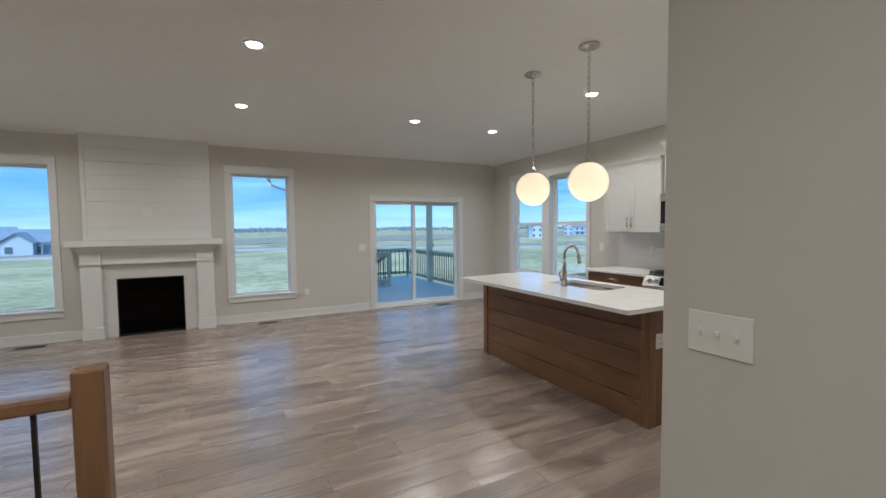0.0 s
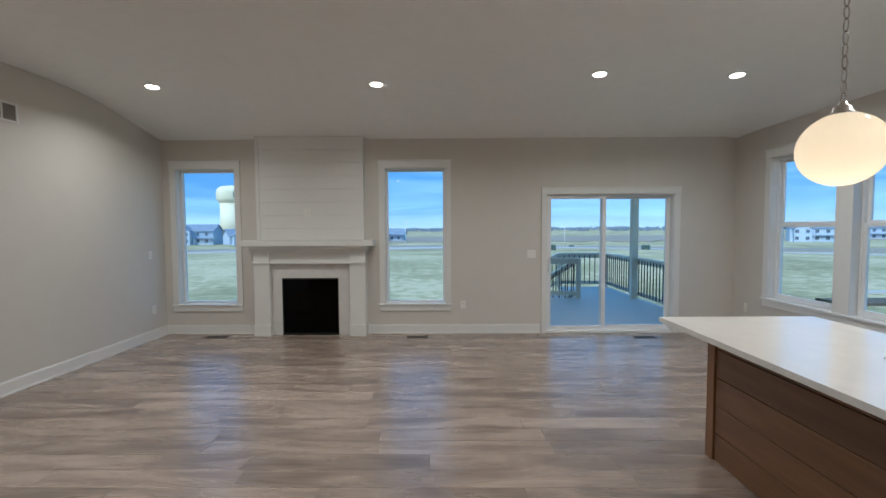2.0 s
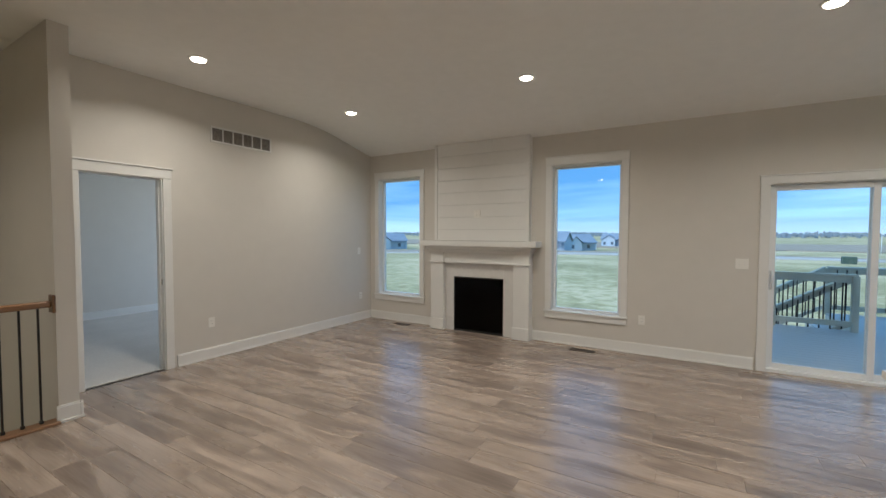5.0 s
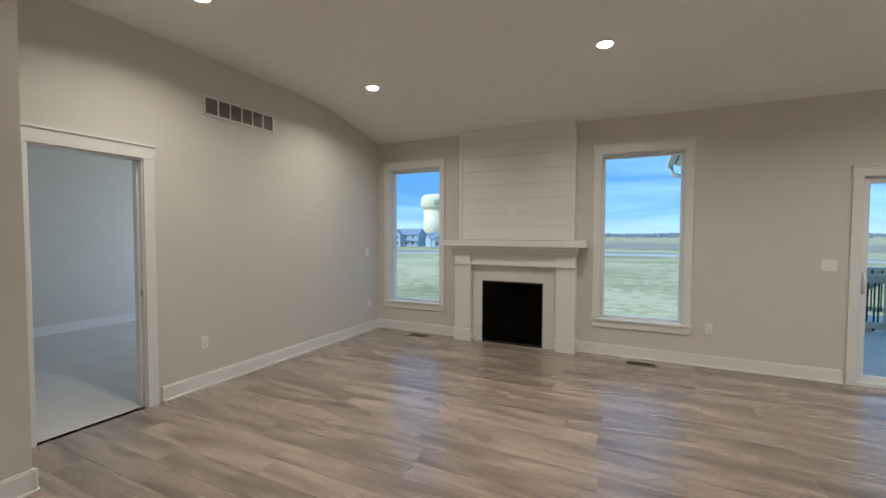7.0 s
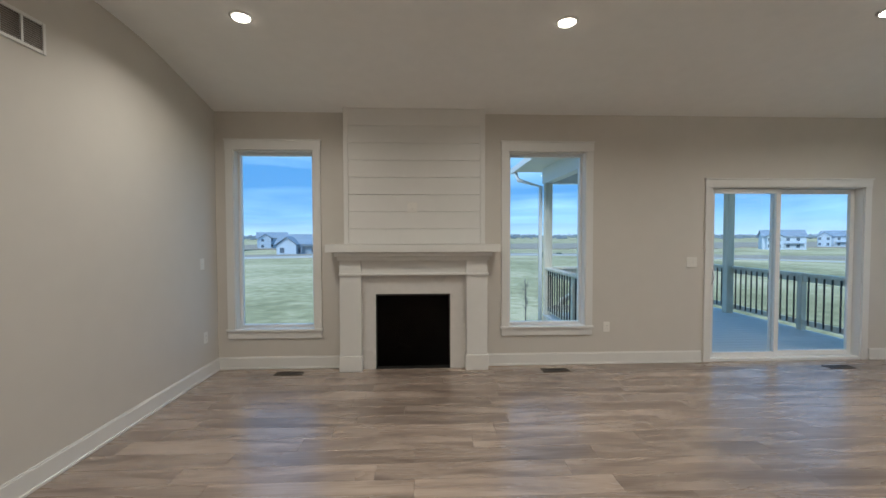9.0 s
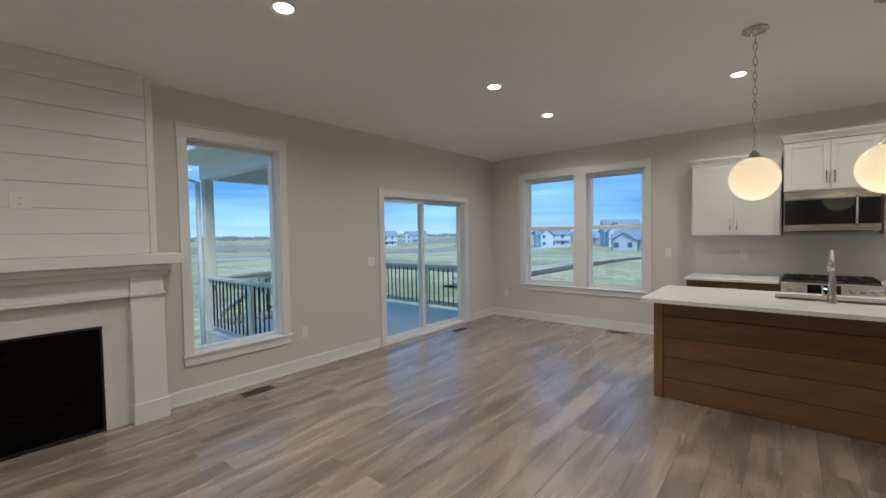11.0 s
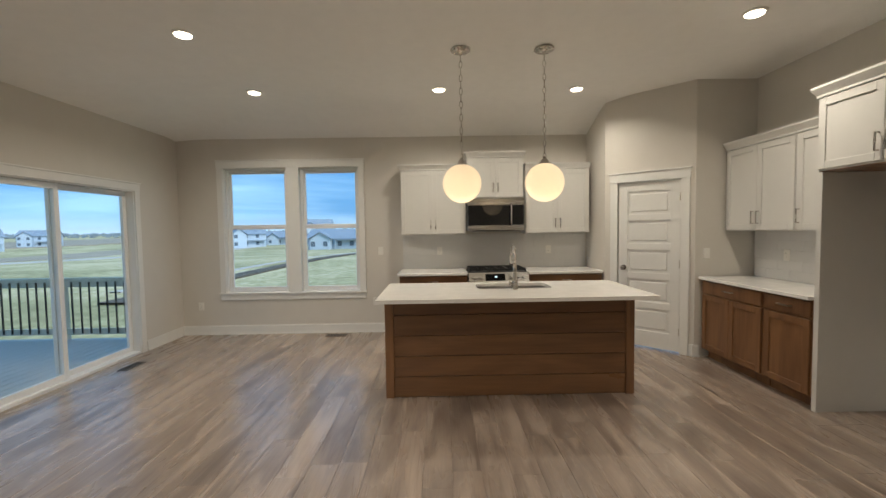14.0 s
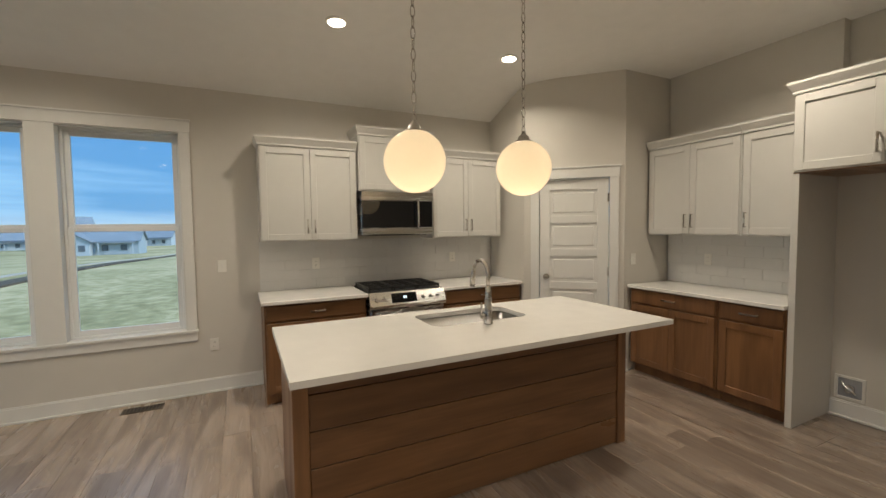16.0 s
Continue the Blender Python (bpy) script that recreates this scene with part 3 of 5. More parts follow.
for z in (0.25, 1.05, 1.83):
    part("hinge", slanted(cyl(boxes((u0 - 0.006, u0 + 0.02, -0.013, -0.009, z - 0.045, z + 0.045)), (u0 + 0.004, 0.0, z - 0.045), (u0 + 0.004, 0.0, z + 0.045), 0.006, n=8)), NICKEL, t, "dark nickel hinge")

# ---- fireplace ----
fp = thing("fireplace", (-0.87, NY, 0), "white painted fireplace mantel with black gas firebox", "fireplace")
FX = (-1.665, -1.435, -0.29, -0.06)
for a, b in (FX[:2], FX[2:]):
    p = part("pilaster", boxes((a, b, 7.065, NY, 0.17, 1.045), bev=0.003), TRIM, fp)
    part("plinth", boxes((a - 0.01, b + 0.01, 7.05, NY, 0, 0.17), bev=0.004), TRIM, p)
    part("cap_block", boxes((a, b, 7.065, NY, 1.07, 1.21), (a - 0.012, b + 0.012, 7.048, NY, 1.045, 1.07), bev=0.003), TRIM, p)
part("frieze", boxes((FX[1], FX[2], 7.095, NY, 1.07, 1.21), (FX[1] + 0.012, FX[2] - 0.012, 7.075, NY, 1.045, 1.07), bev=0.003), TRIM, fp)
part("bed_moulding", boxes((FX[0] - 0.02, FX[3] + 0.02, 7.035, NY, 1.21, 1.255), (FX[0] - 0.045, FX[3] + 0.045, 7.0, NY, 1.255, 1.30), bev=0.004), TRIM, fp)
part("mantel_shelf", boxes((-1.795, 0.065, 6.965, NY, 1.30, 1.385), bev=0.004), TRIM, fp)
STONE = material("pale_stone_surround", (0.66, 0.64, 0.61), 0.3, var=0.06, scale=4)
for q in ((FX[1], -1.285, 7.135, NY, 0, 1.045), (-0.465, FX[2], 7.135, NY, 0, 1.045), (-1.285, -0.465, 7.135, NY, 0.835, 1.045)):
    part("surround_slab", boxes(q, bev=0.001), STONE, fp)
part("firebox", boxes((-1.285, -1.27, 7.14, NY - 0.003, 0.0, 0.835), (-0.48, -0.465, 7.14, NY - 0.003, 0.0, 0.835), (-1.27, -0.48, 7.14, NY - 0.003, 0.815, 0.835),
                      (-1.27, -0.48, 7.14, NY - 0.003, 0.0, 0.03), (-1.27, -0.48, 7.212, NY - 0.002, 0.03, 0.815)), SOOT, fp, "black metal firebox")
bm = bmesh.new()
for a, b, z in ((-1.08, -0.90, 0.22), (-0.82, -0.62, 0.21), (-1.0, -0.72, 0.13)):
    tube(bm, [(a, 7.185, z), ((a + b) / 2, 7.182, z + 0.03), (b, 7.185, z - 0.01)], [0.022, 0.03, 0.02], 8)
part("log", bm, LOGM, fp, "charred ceramic gas logs")
fg = part("firebox_screen", boxes((-1.267, -0.483, 7.143, 7.146, 0.033, 0.812)), SMOKED, fp, "smoked black glass front")

# shiplap above the mantel: boards with open joints
ship = structure("shiplap_backing", boxes((-1.615, -0.085, 7.135, NY, 1.385, 2.9)), material("shiplap_joint_paint", (0.55, 0.535, 0.50), 0.7), "white shiplap panelling over the mantel", "panelling")
for i in range(9):
    z0, z1 = max(1.387, 1.368 + i * 0.186), min(2.885, 1.368 + (i + 1) * 0.186)
    part("board", boxes((-1.57, -0.13, 7.112, 7.136, z0 + 0.0012, z1 - 0.0012), bev=0.002), TRIM, ship)
for a in (-1.62, -0.13):
    part("corner_board", boxes((a, a + 0.05, 7.104, NY, 1.385, 2.88), bev=0.002), TRIM, ship)

# unseen fill lamp in the bedroom's window opening, added in place of daylight
fill_lamp = bpy.data.lights.new("bedroom_fill", "AREA")
fill_lamp.shape, fill_lamp.size, fill_lamp.size_y, fill_lamp.energy, fill_lamp.color = "RECTANGLE", 2.9, 2.0, 32.0, (0.92, 0.97, 1.0)
new("bedroom_fill", fill_lamp).matrix_world = look((-5.2, NY + 0.12, 1.42), (-5.2, 0, 1.42))

# ---- lamps ----


def downlight(x, y):
    t = thing("downlight", (x, y, 3.107), "lit round recessed ceiling downlight", "ceiling light", "recessed downlights")
    bm = bmesh.new()
    lathe(bm, [(0.062, -0.006), (0.066, -0.012), (0.082, -0.008), (0.086, 0.004)], (x, y, 3.110))
    part("trim_ring", bm, TRIM, t)
    bm = bmesh.new()
    lathe(bm, [(0.064, -0.001), (0.064, -0.014), (0.058, -0.019), (0.03, -0.022), (0.0, -0.023)], (x, y, 3.110), 28)
    part("lens", bm, LAMP, t, "glowing warm lens")
    d = bpy.data.lights.new("downlight_lamp", "AREA")
    d.shape, d.size, d.energy, d.color, d.spread = "DISK", 0.12, DOWNLIGHT_W, WARM, radians(145)
    o = new("downlight_lamp", d)
    o.matrix_world = look((x, y, 3.084), (x, y + 0.0001, 0))
    return t


# the last one is an unseen extra that brightens the stairwell's end wall
for x, y in ((-2.10, 5.76), (0.35, 5.74), (2.67, 5.50), (4.10, 5.56), (-2.11, 3.76), (0.39, 3.74), (4.08, 3.43), (4.11, 1.83), (2.43, 1.03), (0.3, -1.5), (-0.5, 0.0), (-2.6, 0.9)):
    downlight(x, y)


def pendant(x, y):
    t = thing("pendant_lamp", (x, y, 3.107), "lit opal glass globe pendant on a chain", "pendant lamp", "pendants over the island")
    bm = bmesh.new()
    lathe(bm, [(0.0, 0.0), (0.088, 0.0), (0.092, -0.014), (0.075, -0.026), (0.02, -0.03), (0.012, -0.05), (0.0, -0.05)], (x, y, 3.111))
    part("canopy", bm, NICKEL, t, "brushed nickel ceiling canopy")
    z, top_, r = 1.912, 2.12, 0.176
    n = 16
    step = (3.062 - top_) / n
    for i in range(n):
        c = top_ + (i + 0.5) * step
        pts = []
        for k in range(12):
            a = 2 * math.pi * k / 12
            o, h = 0.013 * math.cos(a), (step * 0.5 + 0.004) * math.sin(a)
            pts.append((x + (o if i % 2 else 0), y + (0 if i % 2 else o), c + h))
        bm = bmesh.new()
        tube(bm, pts, 0.0034, 5, closed=True)
        part("chain_link", bm, NICKEL, t)
    bm = bmesh.new()
    lathe(bm, [(0.0, 0.055), (0.012, 0.05), (0.018, 0.03), (0.034, 0.02), (0.038, 0.0), (0.058, -0.012), (0.06, -0.022), (0.0, -0.022)], (x, y, 2.095))
    part("fitter_cap", bm, NICKEL, t, "nickel globe holder")
    bm = bmesh.new()
    lathe(bm, [(r * math.sin(a), r * math.cos(a)) for a in [0.26 + (math.pi - 0.26) * k / 24 for k in range(25)]], (x, y, z), 40)
    part("globe", bm, OPAL, t, "glowing white opal glass globe", smooth=True)
    d = bpy.data.lights.new("pendant_lamp_bulb", "POINT")
    d.energy, d.color, d.shadow_soft_size = PENDANT_W, (1.0, 0.70, 0.40), 0.05
    new("pendant_bulb", d).location = (x, y, z - 0.07)


pendant(3.02, 3.24)
pendant(3.02, 2.485)

# ---- kitchen ----


def handle(P, u, d, z, parent, upright=True, length=0.13):
    bm = bmesh.new()
    h, w = length / 2, 0.006
    if upright:
        dims = (P(u - w, u + w, d + 0.024, d + 0.033, z - h, z + h), P(u - w, u + w, d, d + 0.026, z - h, z - h + 0.01), P(u - w, u + w, d, d + 0.026, z + h - 0.01, z + h))
    else:
        dims = (P(u - h, u + h, d + 0.024, d + 0.033, z - w, z + w), P(u - h, u - h + 0.01, d, d + 0.026, z - w, z + w), P(u + h - 0.01, u + h, d, d + 0.026, z - w, z + w))
    for q in dims:
        box(bm, *q, bev=0.0015)
    return part("handle", bm, NICKEL, parent, "brushed nickel bar handle")


def shaker(name, P, u0, u1, z0, z1, d, mat, parent, rail=0.058, flat_panel=False):
    """A framed door or drawer front: stiles, rails and a sunk panel."""
    if flat_panel:
        return part(name, boxes(P(u0, u1, d, d + 0.02, z0, z1), bev=0.003), mat, parent)
    dr = part(name, boxes(P(u0 + rail - 0.005, u1 - rail + 0.005, d, d + 0.009, z0 + rail - 0.005, z1 - rail + 0.005)), mat, parent)
    for q in (P(u0, u0 + rail, d, d + 0.02, z0, z1), P(u1 - rail, u1, d, d + 0.02, z0, z1)):
        part("stile", boxes(q, bev=0.0022), mat, dr)
    for q in (P(u0 + rail, u1 - rail, d, d + 0.02, z1 - rail, z1), P(u0 + rail, u1 - rail, d, d + 0.02, z0, z0 + rail)):
        part("rail", boxes(q, bev=0.0022), mat, dr)
    return dr


def loft(bm, levels):
    """A closed skin over flat rectangles (x0, x1, y0, y1) at rising heights."""
    rings = [[bm.verts.new((q[a], q[b], z)) for a, b in ((0, 2), (1, 2), (1, 3), (0, 3))] for q, z in levels]
    for p, q in zip(rings, rings[1:]):
        for i in range(4):
            bm.faces.new((p[i], p[(i + 1) % 4], q[(i + 1) % 4], q[i]))
    bm.faces.new(rings[0][::-1])
    bm.faces.new(rings[-1])
    return bm


def upper_cabinet(P, u0, u1, z0, z1, depth, doors, label, crown=0.085, handles="in", lo=0.03, hi=0.03):
    mid = P((u0 + u1) / 2, 0, 0, 0, z0, z0)
    t = thing("wall_cabinet", (mid[0], mid[2], z0), label, "cabinet", "white wall cabinets")
    part("body", boxes(P(u0, u1, 0.002, depth, z0, z1), bev=0.002), CABW, t)
    lo_ = P(u0 - lo / 5, u1 + hi / 5, 0.002, depth + 0.022, 0, 0)
    hi_ = P(u0 - lo, u1 + hi, 0.002, depth + 0.055, 0, 0)
    part("crown", loft(bmesh.new(), ((lo_, z1), (lo_, z1 + crown * 0.2), (hi_, z1 + crown * 0.78), (hi_, z1 + crown))), CABW, t)
    w = (u1 - u0 - 0.02) / doors
    for i in range(doors):
        a, b = u0 + 0.01 + i * w + 0.0015, u0 + 0.01 + (i + 1) * w - 0.0015
        dr = shaker("door", P, a, b, z0 + 0.012, z1 - 0.012, depth, CABW, t)
        at_ = (b - 0.032 if i == 0 else a + 0.032) if doors == 2 else (b - 0.032 if handles == "hi" else a + 0.032)
        handle(P, at_, depth + 0.02, z0 + 0.14, dr)
    return t


def base_cabinet(P, u0, u1, depth, doors, label, side=None):
    mid = P((u0 + u1) / 2, 0, 0, 0, 0, 0)
    t = thing("base_cabinet", (mid[0], mid[2], 0), label, "cabinet", "brown base cabinets")
    part("body", boxes(P(u0, u1, 0.002, depth, 0.10, 0.888), bev=0.002), CABB, t)
    part("toe_kick", boxes(P(u0 + 0.004, u1 - 0.004, 0.002, depth - 0.07, 0.0, 0.10)), CABB, t)
    w = (u1 - u0 - 0.03) / doors
    dr = shaker("drawer", P, u0 + 0.015, u1 - 0.015, 0.745, 0.875, depth, CABBX if P is PE else CABB, t, flat_panel=True)
    handle(P, (u0 + u1) / 2, depth + 0.02, 0.81, dr, False)
    for i in range(doors):
        a, b = u0 + 0.015 + i * w + 0.002, u0 + 0.015 + (i + 1) * w - 0.002
        shaker("door", P, a, b, 0.115, 0.725, depth, CABB, t)
    return t


PS = placed("y", SY, 1)
upper_cabinet(PE, 3.085, 3.98, 1.42, 2.30, 0.33, 2, "white two-door shaker wall cabinet beside the microwave", lo=0.0)
upper_cabinet(PE, 2.285, 3.065, 1.915, 2.465, 0.33, 2, "short white cabinet above the microwave")
upper_cabinet(PE, 1.375, 2.265, 1.42, 2.30, 0.33, 2, "white two-door shaker wall cabinet beside the pantry", lo=0.0, hi=0.0)
upper_cabinet(PS, 2.935, 3.84, 1.43, 2.31, 0.33, 2, "white two-door shaker wall cabinet over the counter", lo=0.0, hi=0.0)
upper_cabinet(PS, 2.46, 2.93, 1.43, 2.31, 0.33, 1, "narrow white wall cabinet beside the refrigerator space", handles="hi", lo=0.0, hi=0.003)
upper_cabinet(PS, 1.47, 2.455, 1.905, 2.465, 0.585, 2, "deep white cabinet over the empty refrigerator space")
part("underside", boxes(PS(1.475, 2.45, 0.01, 0.58, 1.897, 1.9045)), OAKX, bpy.data.objects["wall_cabinet.005"], "raw wood underside")
part_fp = thing("refrigerator_panel", (2.43, 0.2, 0), "tall white side panel of the refrigerator space", "panel")
part("panel", boxes((2.412, 2.452, SY, 0.475, 0, 1.896), bev=0.002), CABW, part_fp)
part("edge_strip", boxes((2.410, 2.454, 0.475, 0.492, 0, 1.896), bev=0.002), CABW, part_fp, "white painted front edge")

base_cabinet(PE, 3.095, 3.985, 0.63, 2, "brown stained base cabinet with drawer and doors")
base_cabinet(PE, 1.315, 2.275, 0.63, 2, "brown stained base cabinet beside the range")
base_cabinet(PS, 2.96, 3.84, 0.585, 2, "brown stained base cabinet with a wide drawer")
base_cabinet(PS, 2.458, 2.955, 0.585, 1, "narrow brown stained base cabinet with one door")
for P, a, b, d in ((PE, 3.085, 4.01, 0.675), (PE, 1.312, 2.285, 0.675), (PS, 2.455, 3.843, 0.64)):
    q = P((a + b) / 2, 0, 0, 0, 0.89, 0.89)
    tagged(part("worktop", boxes(P(a, b, 0.003, d, 0.89, 0.921), bev=0.003), QUARTZ), "white quartz worktop on brown cabinets", "worktop")


def backsplash(name, P, u0, u1, z0, z1):
    s = structure(name, boxes(P(u0, u1, 0.0, 0.005, z0, z1)), JOINT, "white tiled backsplash above the counter", "backsplash")
    rows, h, w = 5, (z1 - z0) / 5, 0.305
    for j in range(rows):
        u = u0 - (w / 2 if j % 2 else 0)
        while u < u1 - 0.01:
            a, b = max(u, u0) + 0.0008, min(u + w, u1) - 0.0008
            if b - a > 0.01:
                part("tile", boxes(P(a, b, 0.005, 0.0105, z0 + j * h + 0.0008, z0 + (j + 1) * h - 0.0008), bev=0.0006), TILE, s)
            u += w


def plate(name, P, u, z, d, label, kind="outlet", w=0.075, h=0.115, gangs=1):
    q = P(u, 0, d, d, z, z)
    t = thing(name, (q[0] if P in (PN, PS) else q[0], q[2], z), label, "switch" if kind == "switch" else "outlet")
    w = w + 0.046 * (gangs - 1)
    part("plate", boxes(P(u - w / 2, u + w / 2, d, d + 0.006, z - h / 2, z + h / 2), bev=0.002), PLASTIC, t)
    for g in range(gangs):
        c = u + 0.046 * (g - (gangs - 1) / 2)
        if kind == "switch":
            part("toggle_slot", boxes(P(c - 0.006, c + 0.006, d + 0.006, d + 0.0075, z - 0.013, z + 0.013)), TRIM, t)
            part("toggle", boxes(P(c - 0.004, c + 0.004, d + 0.006, d + 0.018, z - 0.002, z + 0.010), bev=0.001), PLASTIC, t)
            for s in (-0.03, 0.03):
                part("screw", boxes(P(c - 0.003, c + 0.003, d + 0.006, d + 0.0072, z + s - 0.003, z + s + 0.003)), TRIM, t)
        elif kind == "outlet":
            for s in (-0.02, 0.02):
                f = part("socket", boxes(P(c - 0.016, c + 0.016, d + 0.006, d + 0.008, z + s - 0.014, z + s + 0.014), bev=0.001), PLASTIC, t)
                for e in (-0.006, 0.006):
                    part("slot", boxes(P(c + e - 0.0012, c + e + 0.0012, d + 0.008, d + 0.0084, z + s - 0.004, z + s + 0.005)), SLOT, f)
    return t


PH = placed("x", HX, -1)
PR = placed("x", PC.x, -1)
plate("switch_plate", PH, 0.40, 1.222, 0, "white triple toggle switch plate on the hall wall", "switch", gangs=3, h=0.114, w=0.071)
plate("switch_plate", PN, 2.335, 1.165, 0, "white double switch plate beside the patio door", "switch", gangs=2)
plate("wall_outlet", PN, 1.34, 0.425, 0, "white outlet low on the wall")
plate("wall_outlet", PW, 4.36, 0.43, 0, "white outlet low on the wall")
plate("switch_plate", PW, 6.91, 1.19, 0, "white switch plate near the window", "switch")
plate("wall_outlet", PW, 6.95, 0.42, 0, "white outlet low near the corner")
plate("wall_outlet", PE, 4.40, 0.455, 0, "white outlet low under the window")
plate("switch_plate", PE, 4.31, 1.195, 0, "white switch plate beside the cabinets", "switch")
plate("wall_outlet", PE, 6.95, 0.42, 0, "white outlet low near the corner")
plate("wall_outlet", PE, 1.86, 1.18, 0.0105, "white outlet in the tiled backsplash")
plate("wall_outlet", PE, 3.45, 1.18, 0.0105, "white outlet in the tiled backsplash")
plate("wall_outlet", PS, 3.40, 1.18, 0.0105, "white outlet in the tiled backsplash")
plate("switch_plate", PR, 0.44, 1.18, 0, "white switch plate beside the pantry door", "switch")
plate("wall_outlet", placed("y", 7.112, -1), -0.88, 1.785, 0, "white outlet on the shiplap", w=0.11)

# refrigerator water box
t = thing("water_supply_box", (2.29, SY, 0.15), "white recessed water supply box with a valve", "supply box")
part("frame", frame_ring(PS, 2.20, 2.385, 0.0, 0.012, 0.15, 0.335, 0.02), PLASTIC, t)
part("recess", boxes(PS(2.22, 2.365, 0.0, 0.003, 0.17, 0.315)), material("box_shadow_grey", (0.35, 0.36, 0.38), 0.6), t)
bm = bmesh.new()
cyl(bm, (2.29, SY + 0.003, 0.24), (2.29, SY + 0.03, 0.24), 0.03)
tube(bm, [(2.25, SY + 0.02, 0.20), (2.27, SY + 0.03, 0.23), (2.32, SY + 0.03, 0.26), (2.335, SY + 0.02, 0.29)], 0.008, 8)
part("valve", bm, CHROME, t, "chrome valve")

# microwave over the range
mw = thing("microwave", (4.85, 2.675, 1.465), "stainless over-the-range microwave with black glass door", "microwave")
part("body", boxes((4.885, EX - 0.003, 2.29, 3.06, 1.465, 1.905), bev=0.004), STEEL, mw)
part("top_trim", boxes((4.858, 4.884, 2.29, 3.06, 1.815, 1.905), bev=0.004), STEEL, mw)
part("bottom_trim", boxes((4.858, 4.884, 2.29, 3.06, 1.468, 1.535), bev=0.004), STEEL, mw)
part("door_glass", boxes((4.862, 4.884, 2.475, 3.055, 1.54, 1.81), bev=0.002), BLACKGL, mw, "black glass door")
part("control_panel", boxes((4.862, 4.884, 2.295, 2.47, 1.54, 1.81), bev=0.002), BLACKGL, mw, "black control panel")
bm = bmesh.new()
tube(bm, [(4.84, 2.475, 1.53), (4.815, 2.475, 1.56), (4.81, 2.475, 1.68), (4.815, 2.475, 1.80), (4.84, 2.475, 1.83)], 0.011, 10)
part("door_handle", bm, CHROME, mw, "curved chrome handle")
part("vent_grille", boxes((4.90, 5.2, 2.35, 3.0, 1.458, 1.4645)), SLOT, mw)

# gas range
rg = thing("gas_range", (4.93, 2.685, 0), "stainless slide-in gas range with black grates", "range")
part("body", boxes((4.63, EX - 0.02, 2.29, 3.075, 0.09, 0.90), bev=0.003), STEEL, rg)
part("oven_door", boxes((4.595, 4.628, 2.30, 3.065, 0.26, 0.755), bev=0.006), STEEL, rg)
part("oven_window", boxes((4.588, 4.594, 2.42, 2.945, 0.36, 0.62), bev=0.002), BLACKGL, rg, "dark oven window")
bm = bmesh.new()
tube(bm, [(4.595, 2.35, 0.71), (4.548, 2.37, 0.715), (4.54, 2.5, 0.715), (4.54, 2.87, 0.715), (4.548, 2.995, 0.715), (4.595, 3.015, 0.71)], 0.012, 10)
part("oven_handle", bm, STEEL, rg)
part("lower_drawer", boxes((4.60, 4.628, 2.30, 3.065, 0.10, 0.25), bev=0.005), STEEL, rg)
bm = bmesh.new()
vs = [bm.verts.new(p) for p in ((4.575, 2.29, 0.77), (4.575, 3.075, 0.77), (4.565, 3.075, 0.80), (4.565, 2.29, 0.80), (4.62, 2.29, 0.92), (4.62, 3.075, 0.92), (4.70, 3.075, 0.92), (4.70, 2.29, 0.92), (4.70, 2.29, 0.77), (4.70, 3.075, 0.77))]
for q in ((0, 1, 2, 3), (3, 2, 5, 4), (4, 5, 6, 7), (7, 6, 9, 8), (8, 9, 1, 0), (0, 3, 4, 7, 8), (1, 9, 6, 5, 2)):
    bm.faces.new([vs[i] for i in q])
part("control_panel", bm, STEEL, rg)
slope = Vector((-0.12, 0, 0.055)).normalized()
for y in (2.36, 2.44, 2.52, 2.92, 3.0):
    c = Vector((4.592, y, 0.86))
    bm = bmesh.new()
    cyl(bm, c, c + slope * 0.012, 0.027)
    cyl(bm, c + slope * 0.012, c + slope * 0.036, 0.021, 0.018)
    part("knob", bm, STEEL, rg)
bm = bmesh.new()
vs = [bm.verts.new(Vector(p) + slope * 0.002) for p in ((4.5725, 2.60, 0.817), (4.5725, 2.86, 0.817), (4.612, 2.86, 0.903), (4.612, 2.60, 0.903))]
bm.faces.new(vs)
bmesh.ops.solidify(bm, geom=bm.faces[:], thickness=0.002)
part("display", bm, BLACKGL, rg, "black clock display")
bm = bmesh.new()
for y0, w in ((2.735, 0.004), (2.722, 0.012), (2.705, 0.012)):
    q = [bm.verts.new(Vector(p) + slope * 0.0055) for p in ((4.590, y0, 0.855), (4.590, y0 + w, 0.855), (4.599, y0 + w, 0.875), (4.599, y0, 0.875))]
    bm.faces.new(q)
part("clock_digits", bm, emitter("clock_glow", (0.5, 0.8, 1.0), 1.5), rg, "small glowing clock digits")
part("cooktop", boxes((4.65, EX - 0.05, 2.30, 3.065, 0.90, 0.925), bev=0.004), IRON, rg)
